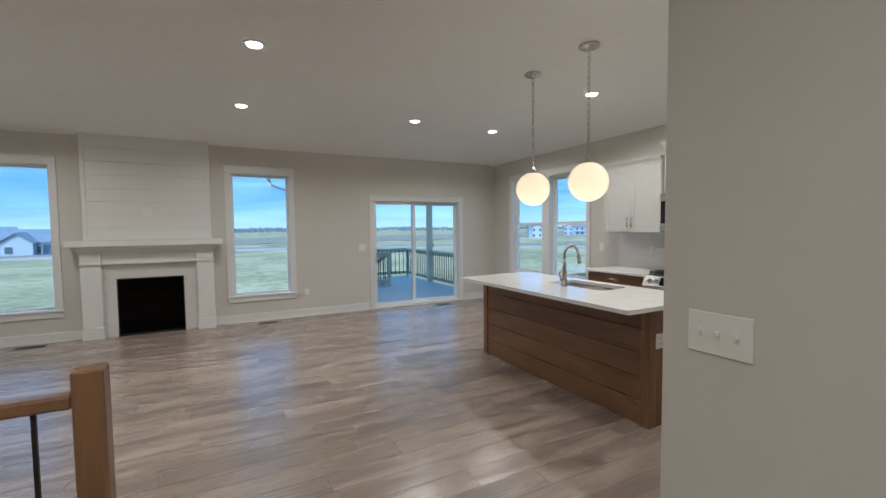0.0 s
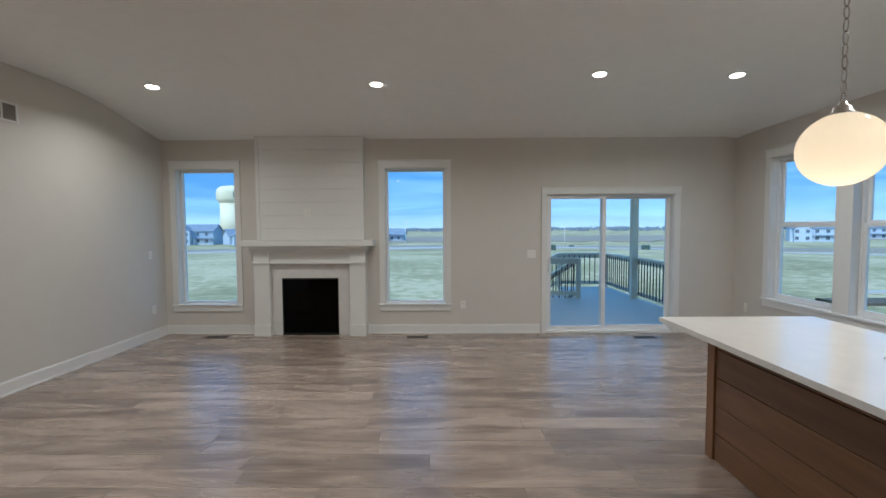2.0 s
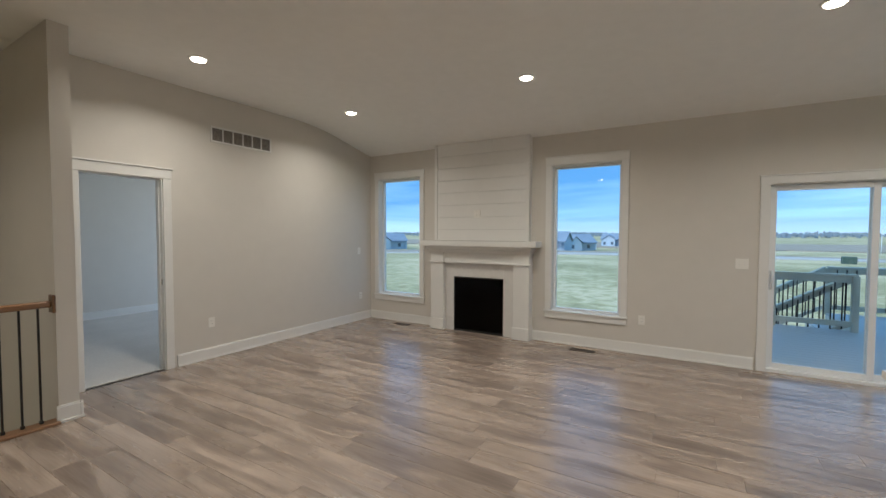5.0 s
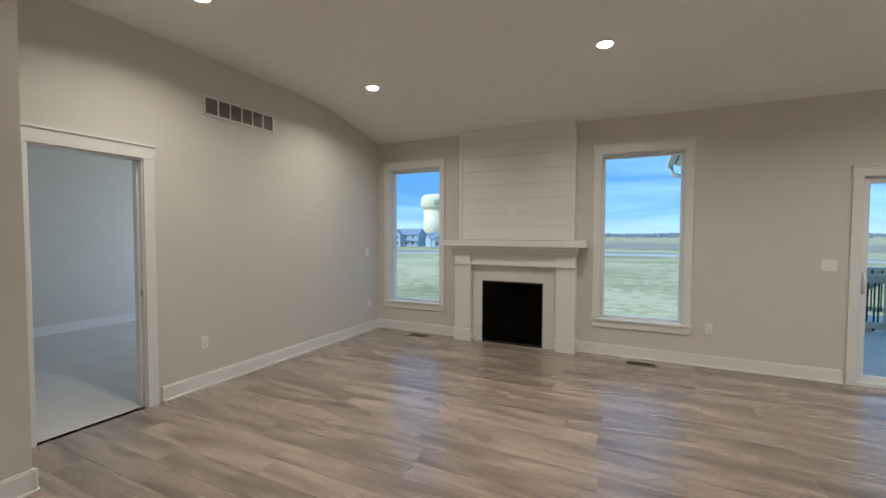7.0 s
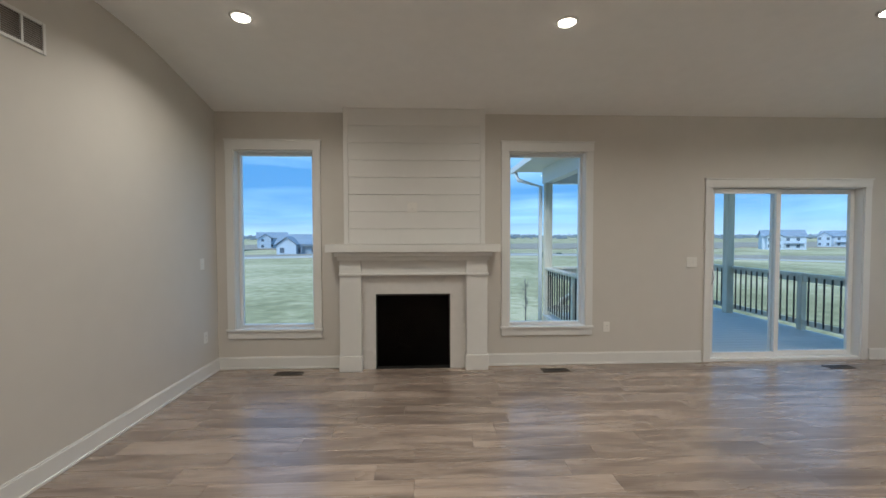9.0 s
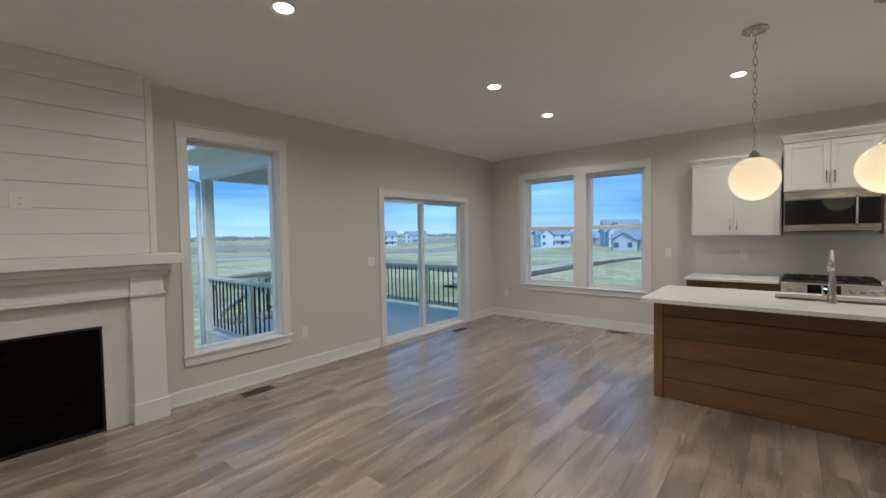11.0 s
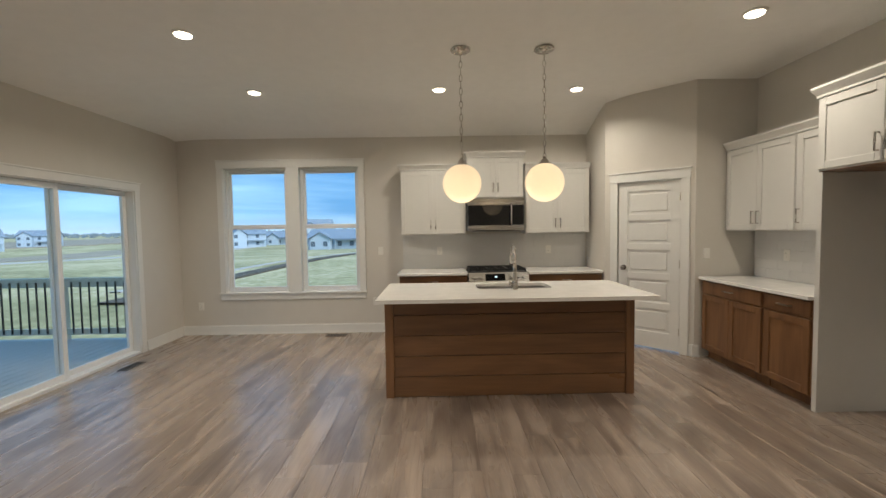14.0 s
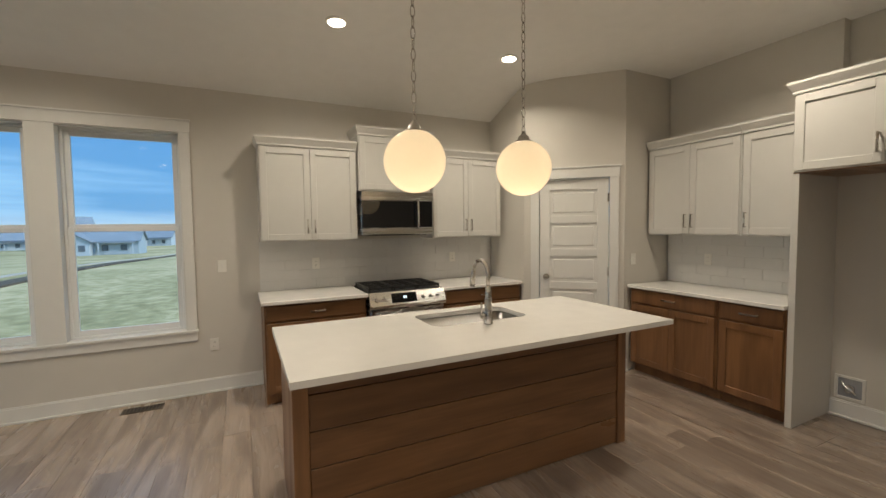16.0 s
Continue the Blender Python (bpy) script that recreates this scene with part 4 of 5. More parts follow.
for y0 in (2.31, 2.56, 2.815):
    bm = bmesh.new()
    y1 = y0 + 0.245
    for q in ((4.68, 5.18, y0, y0 + 0.014), (4.68, 5.18, y1 - 0.014, y1), (4.68, 4.694, y0, y1), (5.166, 5.18, y0, y1), (4.923, 4.937, y0, y1), (4.68, 5.18, (y0 + y1) / 2 - 0.006, (y0 + y1) / 2 + 0.006), (4.80, 4.812, y0, y1), (5.05, 5.062, y0, y1)):
        box(bm, *q, 0.942, 0.962)
    for x in (4.68, 5.166):
        for y in (y0, y1 - 0.014):
            box(bm, x, x + 0.014, y, y + 0.014, 0.925, 0.942)
    part("grate", bm, IRON, rg, "black cast iron grate")
    for x in (4.81, 5.05):
        bm = bmesh.new()
        cyl(bm, (x, (y0 + y1) / 2, 0.925), (x, (y0 + y1) / 2, 0.94), 0.04, 0.034)
        part("burner", bm, IRON, rg)

# ---- island ----
IX0, IX1, IY0, IY1 = 2.85, 3.50, 1.73, 3.95
isl = thing("kitchen_island", ((IX0 + IX1) / 2, 2.85, 0), "brown stained island base clad with level boards", "kitchen island")
part("body", boxes((IX0 + 0.03, IX1, IY0 + 0.02, IY1 - 0.02, 0.0, 0.62), (IX0 + 0.03, 3.04, IY0 + 0.02, IY1 - 0.02, 0.62, 0.901), (3.04, IX1, IY0 + 0.02, 2.33, 0.62, 0.901), (3.04, IX1, 3.16, IY1 - 0.02, 0.62, 0.901)), CABB, isl)
for y0, y1 in ((IY0, IY0 + 0.075), (IY1 - 0.075, IY1)):
    part("corner_post", boxes((IX0, IX0 + 0.085, y0, y1, 0, 0.901), bev=0.003), CABB, isl)
for z0, z1 in ((0.005, 0.185), (0.19, 0.37), (0.375, 0.555), (0.56, 0.74), (0.745, 0.898)):
    part("board", boxes((IX0 + 0.012, IX0 + 0.031, IY0 + 0.075, IY1 - 0.075, z0, z1), bev=0.003), CABBX, isl)
for y0, y1 in ((IY0 + 0.004, IY0 + 0.02), (IY1 - 0.02, IY1 - 0.004)):
    part("end_panel", boxes((IX0 + 0.085, IX1, y0, y1, 0.0, 0.901), bev=0.002), CABB, isl)
PI = placed("y", IY0, -1)
plate("wall_outlet", PI, 2.955, 0.655, 0.0, "white outlet on the end of the island")

OX0, OX1, OY0, OY1 = 2.54, 3.575, 1.67, 3.985
SX0, SX1, SY0, SY1, SR = 3.08, 3.46, 2.39, 3.10, 0.07


def rounded(x0, x1, y0, y1, r, k=6):
    pts = []
    for cx, cy, a0 in ((x1 - r, y1 - r, 0), (x0 + r, y1 - r, 90), (x0 + r, y0 + r, 180), (x1 - r, y0 + r, 270)):
        for i in range(k + 1):
            a = radians(a0 + 90 * i / k)
            pts.append((cx + r * math.cos(a), cy + r * math.sin(a)))
    return pts


bm = bmesh.new()
edges = []
for loop in ([(OX0, OY0), (OX1, OY0), (OX1, OY1), (OX0, OY1)], rounded(SX0, SX1, SY0, SY1, SR)):
    vs = [bm.verts.new((x, y, 0.902)) for x, y in loop]
    edges += [bm.edges.new((vs[i], vs[(i + 1) % len(vs)])) for i in range(len(vs))]
bmesh.ops.triangle_fill(bm, edges=edges, use_beauty=True)
ext = bmesh.ops.extrude_face_region(bm, geom=bm.faces[:])
bmesh.ops.translate(bm, vec=(0, 0, 0.031), verts=[v for v in ext["geom"] if isinstance(v, bmesh.types.BMVert)])
tagged(part("island_worktop", bm, QUARTZ), "white quartz worktop with a sink cut-out", "worktop")

sk = thing("kitchen_sink", (3.32, 2.71, 0.66), "stainless undermount sink in the island", "sink")
bm = bmesh.new()
rings = []
for inset, z, r in ((-0.012, 0.900, SR), (0.0, 0.900, SR), (0.004, 0.70, SR), (0.03, 0.672, SR - 0.02), (0.30, 0.668, 0.0)):
    if inset < 0.2:
        rings.append([bm.verts.new((x, y, z)) for x, y in rounded(SX0 + inset - 0.004, SX1 - inset + 0.004, SY0 + inset - 0.004, SY1 - inset + 0.004, r)])
for a, b in zip(rings, rings[1:]):
    for i in range(len(a)):
        bm.faces.new((a[i], a[(i + 1) % len(a)], b[(i + 1) % len(a)], b[i])).smooth = True
bm.faces.new(rings[-1])
part("basin", bm, SINKM, sk)
bm = bmesh.new()
cyl(bm, (3.27, 2.745, 0.672), (3.27, 2.745, 0.677), 0.045, 0.04)
part("drain", bm, CHROME, sk)

fc = thing("kitchen_faucet", (3.01, 2.765, 0.933), "brushed nickel gooseneck pull-down faucet", "faucet")
fx, fy = 3.01, 2.765
bm = bmesh.new()
lathe(bm, [(0.0, 0.0), (0.03, 0.0), (0.03, 0.008), (0.026, 0.012), (0.024, 0.10), (0.02, 0.19), (0.015, 0.24), (0.0, 0.24)], (fx, fy, 0.933), 20)
part("spout_body", bm, NICKEL, fc)
arc = [(fx, fy, 1.15), (fx, fy, 1.22)] + [(fx + 0.09 - 0.09 * math.cos(a), fy, 1.235 + 0.09 * math.sin(a)) for a in [math.pi * i / 14 for i in range(13)]]
bm = bmesh.new()
tube(bm, arc, 0.0125, 12)
part("gooseneck", bm, NICKEL, fc)
bm = bmesh.new()
tube(bm, [(fx + 0.174, fy, 1.262), (fx + 0.182, fy, 1.235), (fx + 0.192, fy, 1.18), (fx + 0.197, fy, 1.145)], [0.0135, 0.016, 0.019, 0.018], 12)
part("spray_head", bm, NICKEL, fc)
bm = bmesh.new()
cyl(bm, (fx, fy + 0.02, 0.985), (fx, fy + 0.052, 0.985), 0.017)
tube(bm, [(fx, fy + 0.045, 0.985), (fx - 0.004, fy + 0.052, 1.02), (fx - 0.012, fy + 0.056, 1.075)], [0.009, 0.007, 0.006], 8)
part("lever", bm, NICKEL, fc)

backsplash("backsplash_east", PE, 1.315, 3.985, 0.921, 1.42)
backsplash("backsplash_south", PS, 2.455, 3.84, 0.921, 1.43)

# ---- return-air grille and floor registers ----
t = thing("return_air_grille", (WX, 4.79, 2.56), "white wall grille with six dark louvred openings", "vent")
part("frame", frame_ring(PW, 4.385, 5.205, 0.0, 0.012, 2.565, 2.755, 0.022), TRIM, t)
part("backing", boxes(PW(4.40, 5.19, 0.0, 0.002, 2.58, 2.74)), material("grille_shadow", (0.16, 0.14, 0.12), 0.8), t)
for i in range(1, 6):
    u = 4.407 + i * (0.776 / 6)
    part("divider", boxes(PW(u - 0.007, u + 0.007, 0.002, 0.012, 2.587, 2.733)), TRIM, t)
for j in range(11):
    z = 2.592 + j * 0.0125
    part("slat", boxes(PW(4.407, 5.183, 0.003, 0.008, z, z + 0.004)), material("grille_slat", (0.30, 0.27, 0.24), 0.5) if j == 0 else bpy.data.materials["grille_slat"], t)


def register(x, y, along):
    t = thing("floor_register", (x, y, 0), "bronze metal floor register", "floor vent", "floor registers")
    hx, hy = (0.15, 0.06) if along == "x" else (0.06, 0.15)
    part("frame", boxes((x - hx, x + hx, y - hy, y - hy + 0.014, 0, 0.005), (x - hx, x + hx, y + hy - 0.014, y + hy, 0, 0.005), (x - hx, x - hx + 0.014, y - hy + 0.014, y + hy - 0.014, 0, 0.005), (x + hx - 0.014, x + hx, y - hy + 0.014, y + hy - 0.014, 0, 0.005)), REGM, t)
    part("well", boxes((x - hx + 0.014, x + hx - 0.014, y - hy + 0.014, y + hy - 0.014, 0, 0.0015)), SLOT, t)
    for i in range(10):
        f = -1 + (2 * i + 1) / 10
        if along == "x":
            part("slat", boxes((x + f * (hx - 0.016) - 0.004, x + f * (hx - 0.016) + 0.004, y - hy + 0.014, y + hy - 0.014, 0.0015, 0.004)), REGM, t)
        else:
            part("slat", boxes((x - hx + 0.014, x + hx - 0.014, y + f * (hy - 0.016) - 0.004, y + f * (hy - 0.016) + 0.004, 0.0015, 0.004)), REGM, t)


register(-2.2, 7.03, "x")
register(0.68, 7.0, "x")
register(3.88, 6.96, "x")
register(5.11, 4.95, "y")

# ---- stair guard ----
gd = thing("stair_guard", (-1.35, 1.56, 0), "oak handrail on black metal balusters by the stairwell", "railing")
NXP, NYP = -0.31, 1.596
for x, y in ((NXP, NYP), (-2.41, NYP)):
    p = part("newel_post", boxes((x - 0.045, x + 0.045, y - 0.045, y + 0.045, 0, 1.046), bev=0.007), OAK, gd, "square oak newel post")
part("handrail", boxes((-2.365, NXP - 0.045, NYP - 0.03, NYP + 0.03, 0.915, 0.965), bev=0.01), OAKX, gd)
part("handrail", boxes((-2.44, -2.38, NYP + 0.045, 2.755, 0.915, 0.965), bev=0.01), OAKX, gd)
part("rosette", boxes((-2.455, -2.365, 2.755, 2.775, 0.87, 1.01), bev=0.004), OAK, gd)
part("shoe_rail", boxes((-2.365, NXP - 0.045, NYP - 0.045, NYP + 0.045, 0, 0.022), bev=0.004), OAKX, gd)
part("shoe_rail", boxes((-2.455, -2.33, NYP + 0.045, 2.775, 0, 0.022), bev=0.004), OAKX, gd)


def baluster(x, y):
    bm = boxes((x - 0.0065, x + 0.0065, y - 0.0065, y + 0.0065, 0.022, 0.918))
    box(bm, x - 0.012, x + 0.012, y - 0.012, y + 0.012, 0.022, 0.045, bev=0.002)
    part("baluster", bm, RODM, gd)


for i in range(1, 19):
    baluster(NXP - 0.045 - i * 0.108, NYP)
for i in range(11):
    baluster(-2.41, 2.68 - i * 0.105)

# ---- outside ----
GZ = -1.05
bm = bmesh.new()
xs_ = sorted({*np.arange(-60, 100, 4).tolist(), *[s * v for v in (130, 180, 260, 400, 700, 1200, 2500) for s in (-1, 1)]})
ys_ = sorted({*np.arange(-40, 100, 4).tolist(), *[-2500, -1200, -500, -200, -100, 130, 180, 260, 400, 700, 1200, 2500]})


def smooth_step(v, a, b):
    q = min(1.0, max(0.0, (v - a) / (b - a)))
    return q * q * (3 - 2 * q)


def ground_z(x, y):
    r = math.hypot(x - 1, y - 4)
    f = min(1.0, max(0.0, (r - 14) / 40))
    return GZ - 0.15 * f + f * 0.35 * noise.noise(Vector((x * 0.02, y * 0.02, 0))) - 3.2 * smooth_step(r, 30, 150) + 3.4 * smooth_step(r, 260, 900)


g = [[bm.verts.new((x, y, ground_z(x, y))) for x in xs_] for y in ys_]
for j in range(len(ys_) - 1):
    for i in range(len(xs_) - 1):
        bm.faces.new((g[j][i], g[j][i + 1], g[j + 1][i + 1], g[j + 1][i])).smooth = True
structure("ground", bm, GRASS, "dormant yellow-green grass field", "ground")


def strip(name, p, q, width, mat, label, lift=0.06, category="road"):
    """A band that follows the ground from p to q."""
    p, q = Vector(p), Vector(q)
    k = max(2, int((q - p).length / 4))
    side = Vector((-(q - p).y, (q - p).x)).normalized() * width / 2
    bm = bmesh.new()
    rows = []
    for i in range(k + 1):
        c = p.lerp(q, i / k)
        wob = side * (1 + 0.25 * noise.noise(Vector((c.x * 0.1, c.y * 0.1, 3))))
        a, b = c + wob, c - wob
        rows.append([bm.verts.new((v.x, v.y, max(ground_z(v.x, v.y), ground_z(c.x, c.y)) + d)) for v, d in ((a, -0.3), (a, lift), (b, lift), (b, -0.3))])
    for r, s in zip(rows, rows[1:]):
        for i in range(3):
            bm.faces.new((r[i], r[i + 1], s[i + 1], s[i]))
    return structure(name, bm, mat, label, category)


strip("road", (-140, 62), (160, 74), 7, GRAVELROAD, "pale gravel road across the field", 0.12)
strip("field_bare_near", (-120, 92), (180, 104), 26, FIELD, "bare brown earth field", 0.12, "field")
strip("field_bare_far", (-300, 230), (400, 250), 120, FIELD, "distant bare field", 0.3, "field")
strip("ditch", (14, 15.2), (95, 12.6), 1.1, DITCH, "dark muddy drainage line through the grass", 0.10, "ditch")
strip("track", (17, 17.4), (95, 14.6), 0.5, GRAVELROAD, "pale gravel edge along the muddy line", 0.07, "track")


def house(az, dist, w, d, h, turn, siding, label, gable=2.6, wing=True):
    """A far house: walls, gabled roofs, windows, a garage door. az: degrees east of north from the room."""
    x, y = 0.8 + dist * math.sin(radians(az)), 2 + dist * math.cos(radians(az))
    z = ground_z(x, y) - 0.1
    m = pose(x, y, z, 0, 0, -az + turn)
    t = thing("house", (0, 0, 0), label, "house", "houses across the field", m=m)

    def put(name, bm, mat, parent=t):
        bmesh.ops.transform(bm, matrix=m, verts=bm.verts[:])
        return part(name, bm, mat, parent)

    def gabled(x0, x1, y0, y1, z0, hh, axis):
        bm = bmesh.new()
        o, th = 0.45, 0.22
        if axis == "x":
            prof = [(y0 - o, z0 - 0.1), ((y0 + y1) / 2, z0 + hh), (y1 + o, z0 - 0.1), (y1 + o, z0 - 0.1 + th), ((y0 + y1) / 2, z0 + hh + th), (y0 - o, z0 - 0.1 + th)]
            ends = [[bm.verts.new((e, a, b)) for a, b in prof] for e in (x0 - o, x1 + o)]
        else:
            prof = [(x0 - o, z0 - 0.1), ((x0 + x1) / 2, z0 + hh), (x1 + o, z0 - 0.1), (x1 + o, z0 - 0.1 + th), ((x0 + x1) / 2, z0 + hh + th), (x0 - o, z0 - 0.1 + th)]
            ends = [[bm.verts.new((a, e, b)) for a, b in prof] for e in (y0 - o, y1 + o)]
        for i in range(6):
            bm.faces.new((ends[0][i], ends[0][(i + 1) % 6], ends[1][(i + 1) % 6], ends[1][i]))
        for e in ends:
            bm.faces.new((e[0], e[1], e[4], e[5]))
            bm.faces.new((e[1], e[2], e[3], e[4]))
        return bm

    def walls(x0, x1, y0, y1, z1, hh, axis):
        bm = boxes((x0, x1, y0, y1, 0, z1))
        if axis == "x":
            tri = [[bm.verts.new(p) for p in ((e, y0, z1), (e, y1, z1), (e, (y0 + y1) / 2, z1 + hh))] for e in (x0, x1)]
        else:
            tri = [[bm.verts.new(p) for p in ((x0, e, z1), (x1, e, z1), ((x0 + x1) / 2, e, z1 + hh))] for e in (y0, y1)]
        for q in tri:
            bm.faces.new(q)
        return bm

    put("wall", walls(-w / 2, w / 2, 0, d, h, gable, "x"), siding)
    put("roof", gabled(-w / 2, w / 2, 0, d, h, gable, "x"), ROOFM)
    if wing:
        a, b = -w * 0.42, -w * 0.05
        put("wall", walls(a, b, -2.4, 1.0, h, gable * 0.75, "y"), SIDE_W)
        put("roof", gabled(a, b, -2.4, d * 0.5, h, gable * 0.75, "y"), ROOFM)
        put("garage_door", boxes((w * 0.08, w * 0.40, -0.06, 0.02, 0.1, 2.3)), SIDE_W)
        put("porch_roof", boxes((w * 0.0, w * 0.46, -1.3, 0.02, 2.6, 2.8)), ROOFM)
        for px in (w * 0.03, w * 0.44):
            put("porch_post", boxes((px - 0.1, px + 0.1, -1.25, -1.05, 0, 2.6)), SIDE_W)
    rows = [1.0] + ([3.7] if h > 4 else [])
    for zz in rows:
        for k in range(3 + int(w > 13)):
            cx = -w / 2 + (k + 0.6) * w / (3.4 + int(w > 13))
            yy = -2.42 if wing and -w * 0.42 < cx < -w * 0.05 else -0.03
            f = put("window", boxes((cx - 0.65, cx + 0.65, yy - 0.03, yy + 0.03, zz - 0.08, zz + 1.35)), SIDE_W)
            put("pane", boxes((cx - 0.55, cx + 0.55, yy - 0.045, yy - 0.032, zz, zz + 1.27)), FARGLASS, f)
    return t


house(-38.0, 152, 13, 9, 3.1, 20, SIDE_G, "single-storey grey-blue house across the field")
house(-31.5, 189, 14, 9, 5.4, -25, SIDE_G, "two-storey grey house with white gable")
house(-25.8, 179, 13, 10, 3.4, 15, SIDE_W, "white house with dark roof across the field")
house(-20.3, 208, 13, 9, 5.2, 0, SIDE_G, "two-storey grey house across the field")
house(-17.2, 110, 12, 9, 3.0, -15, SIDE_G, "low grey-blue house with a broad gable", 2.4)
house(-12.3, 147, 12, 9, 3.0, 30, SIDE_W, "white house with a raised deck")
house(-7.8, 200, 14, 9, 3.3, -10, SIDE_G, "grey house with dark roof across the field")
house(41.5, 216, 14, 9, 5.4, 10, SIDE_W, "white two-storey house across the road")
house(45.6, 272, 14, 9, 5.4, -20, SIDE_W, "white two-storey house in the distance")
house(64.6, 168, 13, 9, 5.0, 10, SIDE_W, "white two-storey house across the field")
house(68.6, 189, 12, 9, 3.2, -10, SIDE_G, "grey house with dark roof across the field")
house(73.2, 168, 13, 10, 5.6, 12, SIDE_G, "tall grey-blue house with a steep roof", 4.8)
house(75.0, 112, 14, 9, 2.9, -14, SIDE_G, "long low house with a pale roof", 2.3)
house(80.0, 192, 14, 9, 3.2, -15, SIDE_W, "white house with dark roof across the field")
house(86.0, 176, 13, 9, 3.2, 5, SIDE_G, "grey house across the field")

# water tower
TAZ, TD = -27.05, 255.0
tx, ty = 0.8 + TD * math.sin(radians(TAZ)), 0.9 + TD * math.cos(radians(TAZ))
tz = ground_z(tx, ty)
tw = thing("water_tower", (tx, ty, tz), "cream water tower with a broad tank and lettering", "water tower")
bm = bmesh.new()
lathe(bm, [(0.0, -0.5), (7.2, -0.5), (7.0, 20.5), (0.0, 20.5)], (tx, ty, tz), 40)
part("column", bm, TOWERM, tw, "fluted cream column")
bm = bmesh.new()
lathe(bm, [(6.9, 20.3), (8.2, 21.6), (8.6, 22.4), (8.7, 26.2), (8.3, 27.8), (6.5, 29.2), (3.0, 29.9), (0.0, 30.1)], (tx, ty, tz), 48)
part("tank", bm, TOWERM, tw, "broad rounded cream tank")
word = bpy.data.curves.new("lettering", "FONT")
word.body, word.size, word.extrude, word.space_character = "URBA", 4.0, 0.05, 1.15
text = new("lettering", word)
bpy.context.view_layer.update()
tm = bpy.data.meshes.new_from_object(text.evaluated_get(bpy.context.evaluated_depsgraph_get()))
bpy.data.objects.remove(text)
facing = math.atan2(-(tx - 0.8), -(ty - 0.9))
for v in tm.vertices:
    a = (v.co.x - 0.6) / 9.15
    ang = radians(-90) - radians(TAZ) + a
    v.co = Vector((tx + (8.8 + v.co.z) * math.cos(ang), ty + (8.8 + v.co.z) * math.sin(ang), tz + 23.1 + v.co.y))
tm.materials.append(LETTER)
lo = new("lettering", tm)
lo.parent, lo.matrix_parent_inverse = tw, Matrix.Translation((tx, ty, tz)).inverted()
lo["label"] = "dark painted letters"

# far tree line: many bare crowns as one mass
bm = bmesh.new()
rng = random.Random(4)
for k in range(1300):
    az = radians(rng.uniform(-75, 110))
    dist = rng.uniform(560, 900)
    x, y = dist * math.sin(az), dist * math.cos(az)
    z = ground_z(x, y)
    hgt = rng.uniform(4.0, 7.0) * (0.55 + 0.8 * abs(noise.noise(Vector((math.degrees(az) * 0.12, 1, 0)))))
    cyl(bm, (x, y, z - 1), (x, y, z + hgt * 0.5), 0.4, 0.2, 4, False)
    for c in range(7):
        o = Vector((rng.gauss(0, 6.0), rng.gauss(0, 6.0), rng.uniform(0.3, 1.0) * hgt))
        r = rng.uniform(0.8, 2.0)
        top_ = bm.verts.new((x + o.x, y + o.y, z + o.z + r))
        low_ = [bm.verts.new((x + o.x + r * math.cos(q) * rng.uniform(0.7, 1.4), y + o.y + r * math.sin(q) * rng.uniform(0.7, 1.4), z + o.z - r * rng.uniform(0.2, 1.0))) for q in (0, 1.57, 3.14, 4.71)]
        for i in range(4):
            bm.faces.new((top_, low_[i], low_[(i + 1) % 4]))
tagged(part("far_trees", bm, FARWOOD), "distant bare winter tree line", "trees", "", "stuff")

# sapling by the window, light poles
sp = thing("sapling", (2.2, 14.6, GZ), "small bare sapling in the grass", "tree")
bm = bmesh.new()
tube(bm, [(2.2, 14.6, GZ - 0.1), (2.22, 14.62, GZ + 0.6), (2.18, 14.6, GZ + 1.25)], [0.022, 0.014, 0.005], 6)
part("trunk", bm, BARK, sp)
bm = bmesh.new()
for k in range(34):
    z = GZ + rng.uniform(0.25, 1.05)
    a, ln = rng.uniform(0, 6.28), rng.uniform(0.15, 0.4)
    p0 = Vector((2.2, 14.6, z))
    p1 = p0 + Vector((math.cos(a) * ln * 0.6, math.sin(a) * ln * 0.6, ln * 0.8))
    tube(bm, [p0, (p0 + p1) / 2 + Vector((0, 0, -0.02)), p1], [0.006, 0.004, 0.0015], 4)
part("crown", bm, BARK, sp)
for az, dist in ((-5.6, 120), (70.0, 150), (16.0, 180)):
    x, y = 1 + dist * math.sin(radians(az)), 2 + dist * math.cos(radians(az))
    t = thing("street_lamp", (x, y, ground_z(x, y)), "slim pale street lamp by the road", "street lamp")
    bm = bmesh.new()
    cyl(bm, (x, y, ground_z(x, y)), (x, y, ground_z(x, y) + 7.5), 0.12, 0.07, 8)
    part("pole", bm, VINYL, t)
    part("lamp_head", boxes((x, x + 1.0, y - 0.12, y + 0.12, ground_z(x, y) + 7.4, ground_z(x, y) + 7.55)), VINYL, t)
for az, dist in ((-25.4, 58), (14.5, 55), (26, 70), (17, 95)):
    x, y = 1 + dist * math.sin(radians(az)), 2 + dist * math.cos(radians(az))
    tagged(part("utility_box", boxes((x - 0.5, x + 0.5, y - 0.4, y + 0.4, ground_z(x, y) - 0.1, ground_z(x, y) + 0.7), bev=0.04), material("utility_green", (0.06, 0.10, 0.08), 0.6) if "utility_green" not in bpy.data.materials else bpy.data.materials["utility_green"]), "dark green utility box in the field", "utility box")

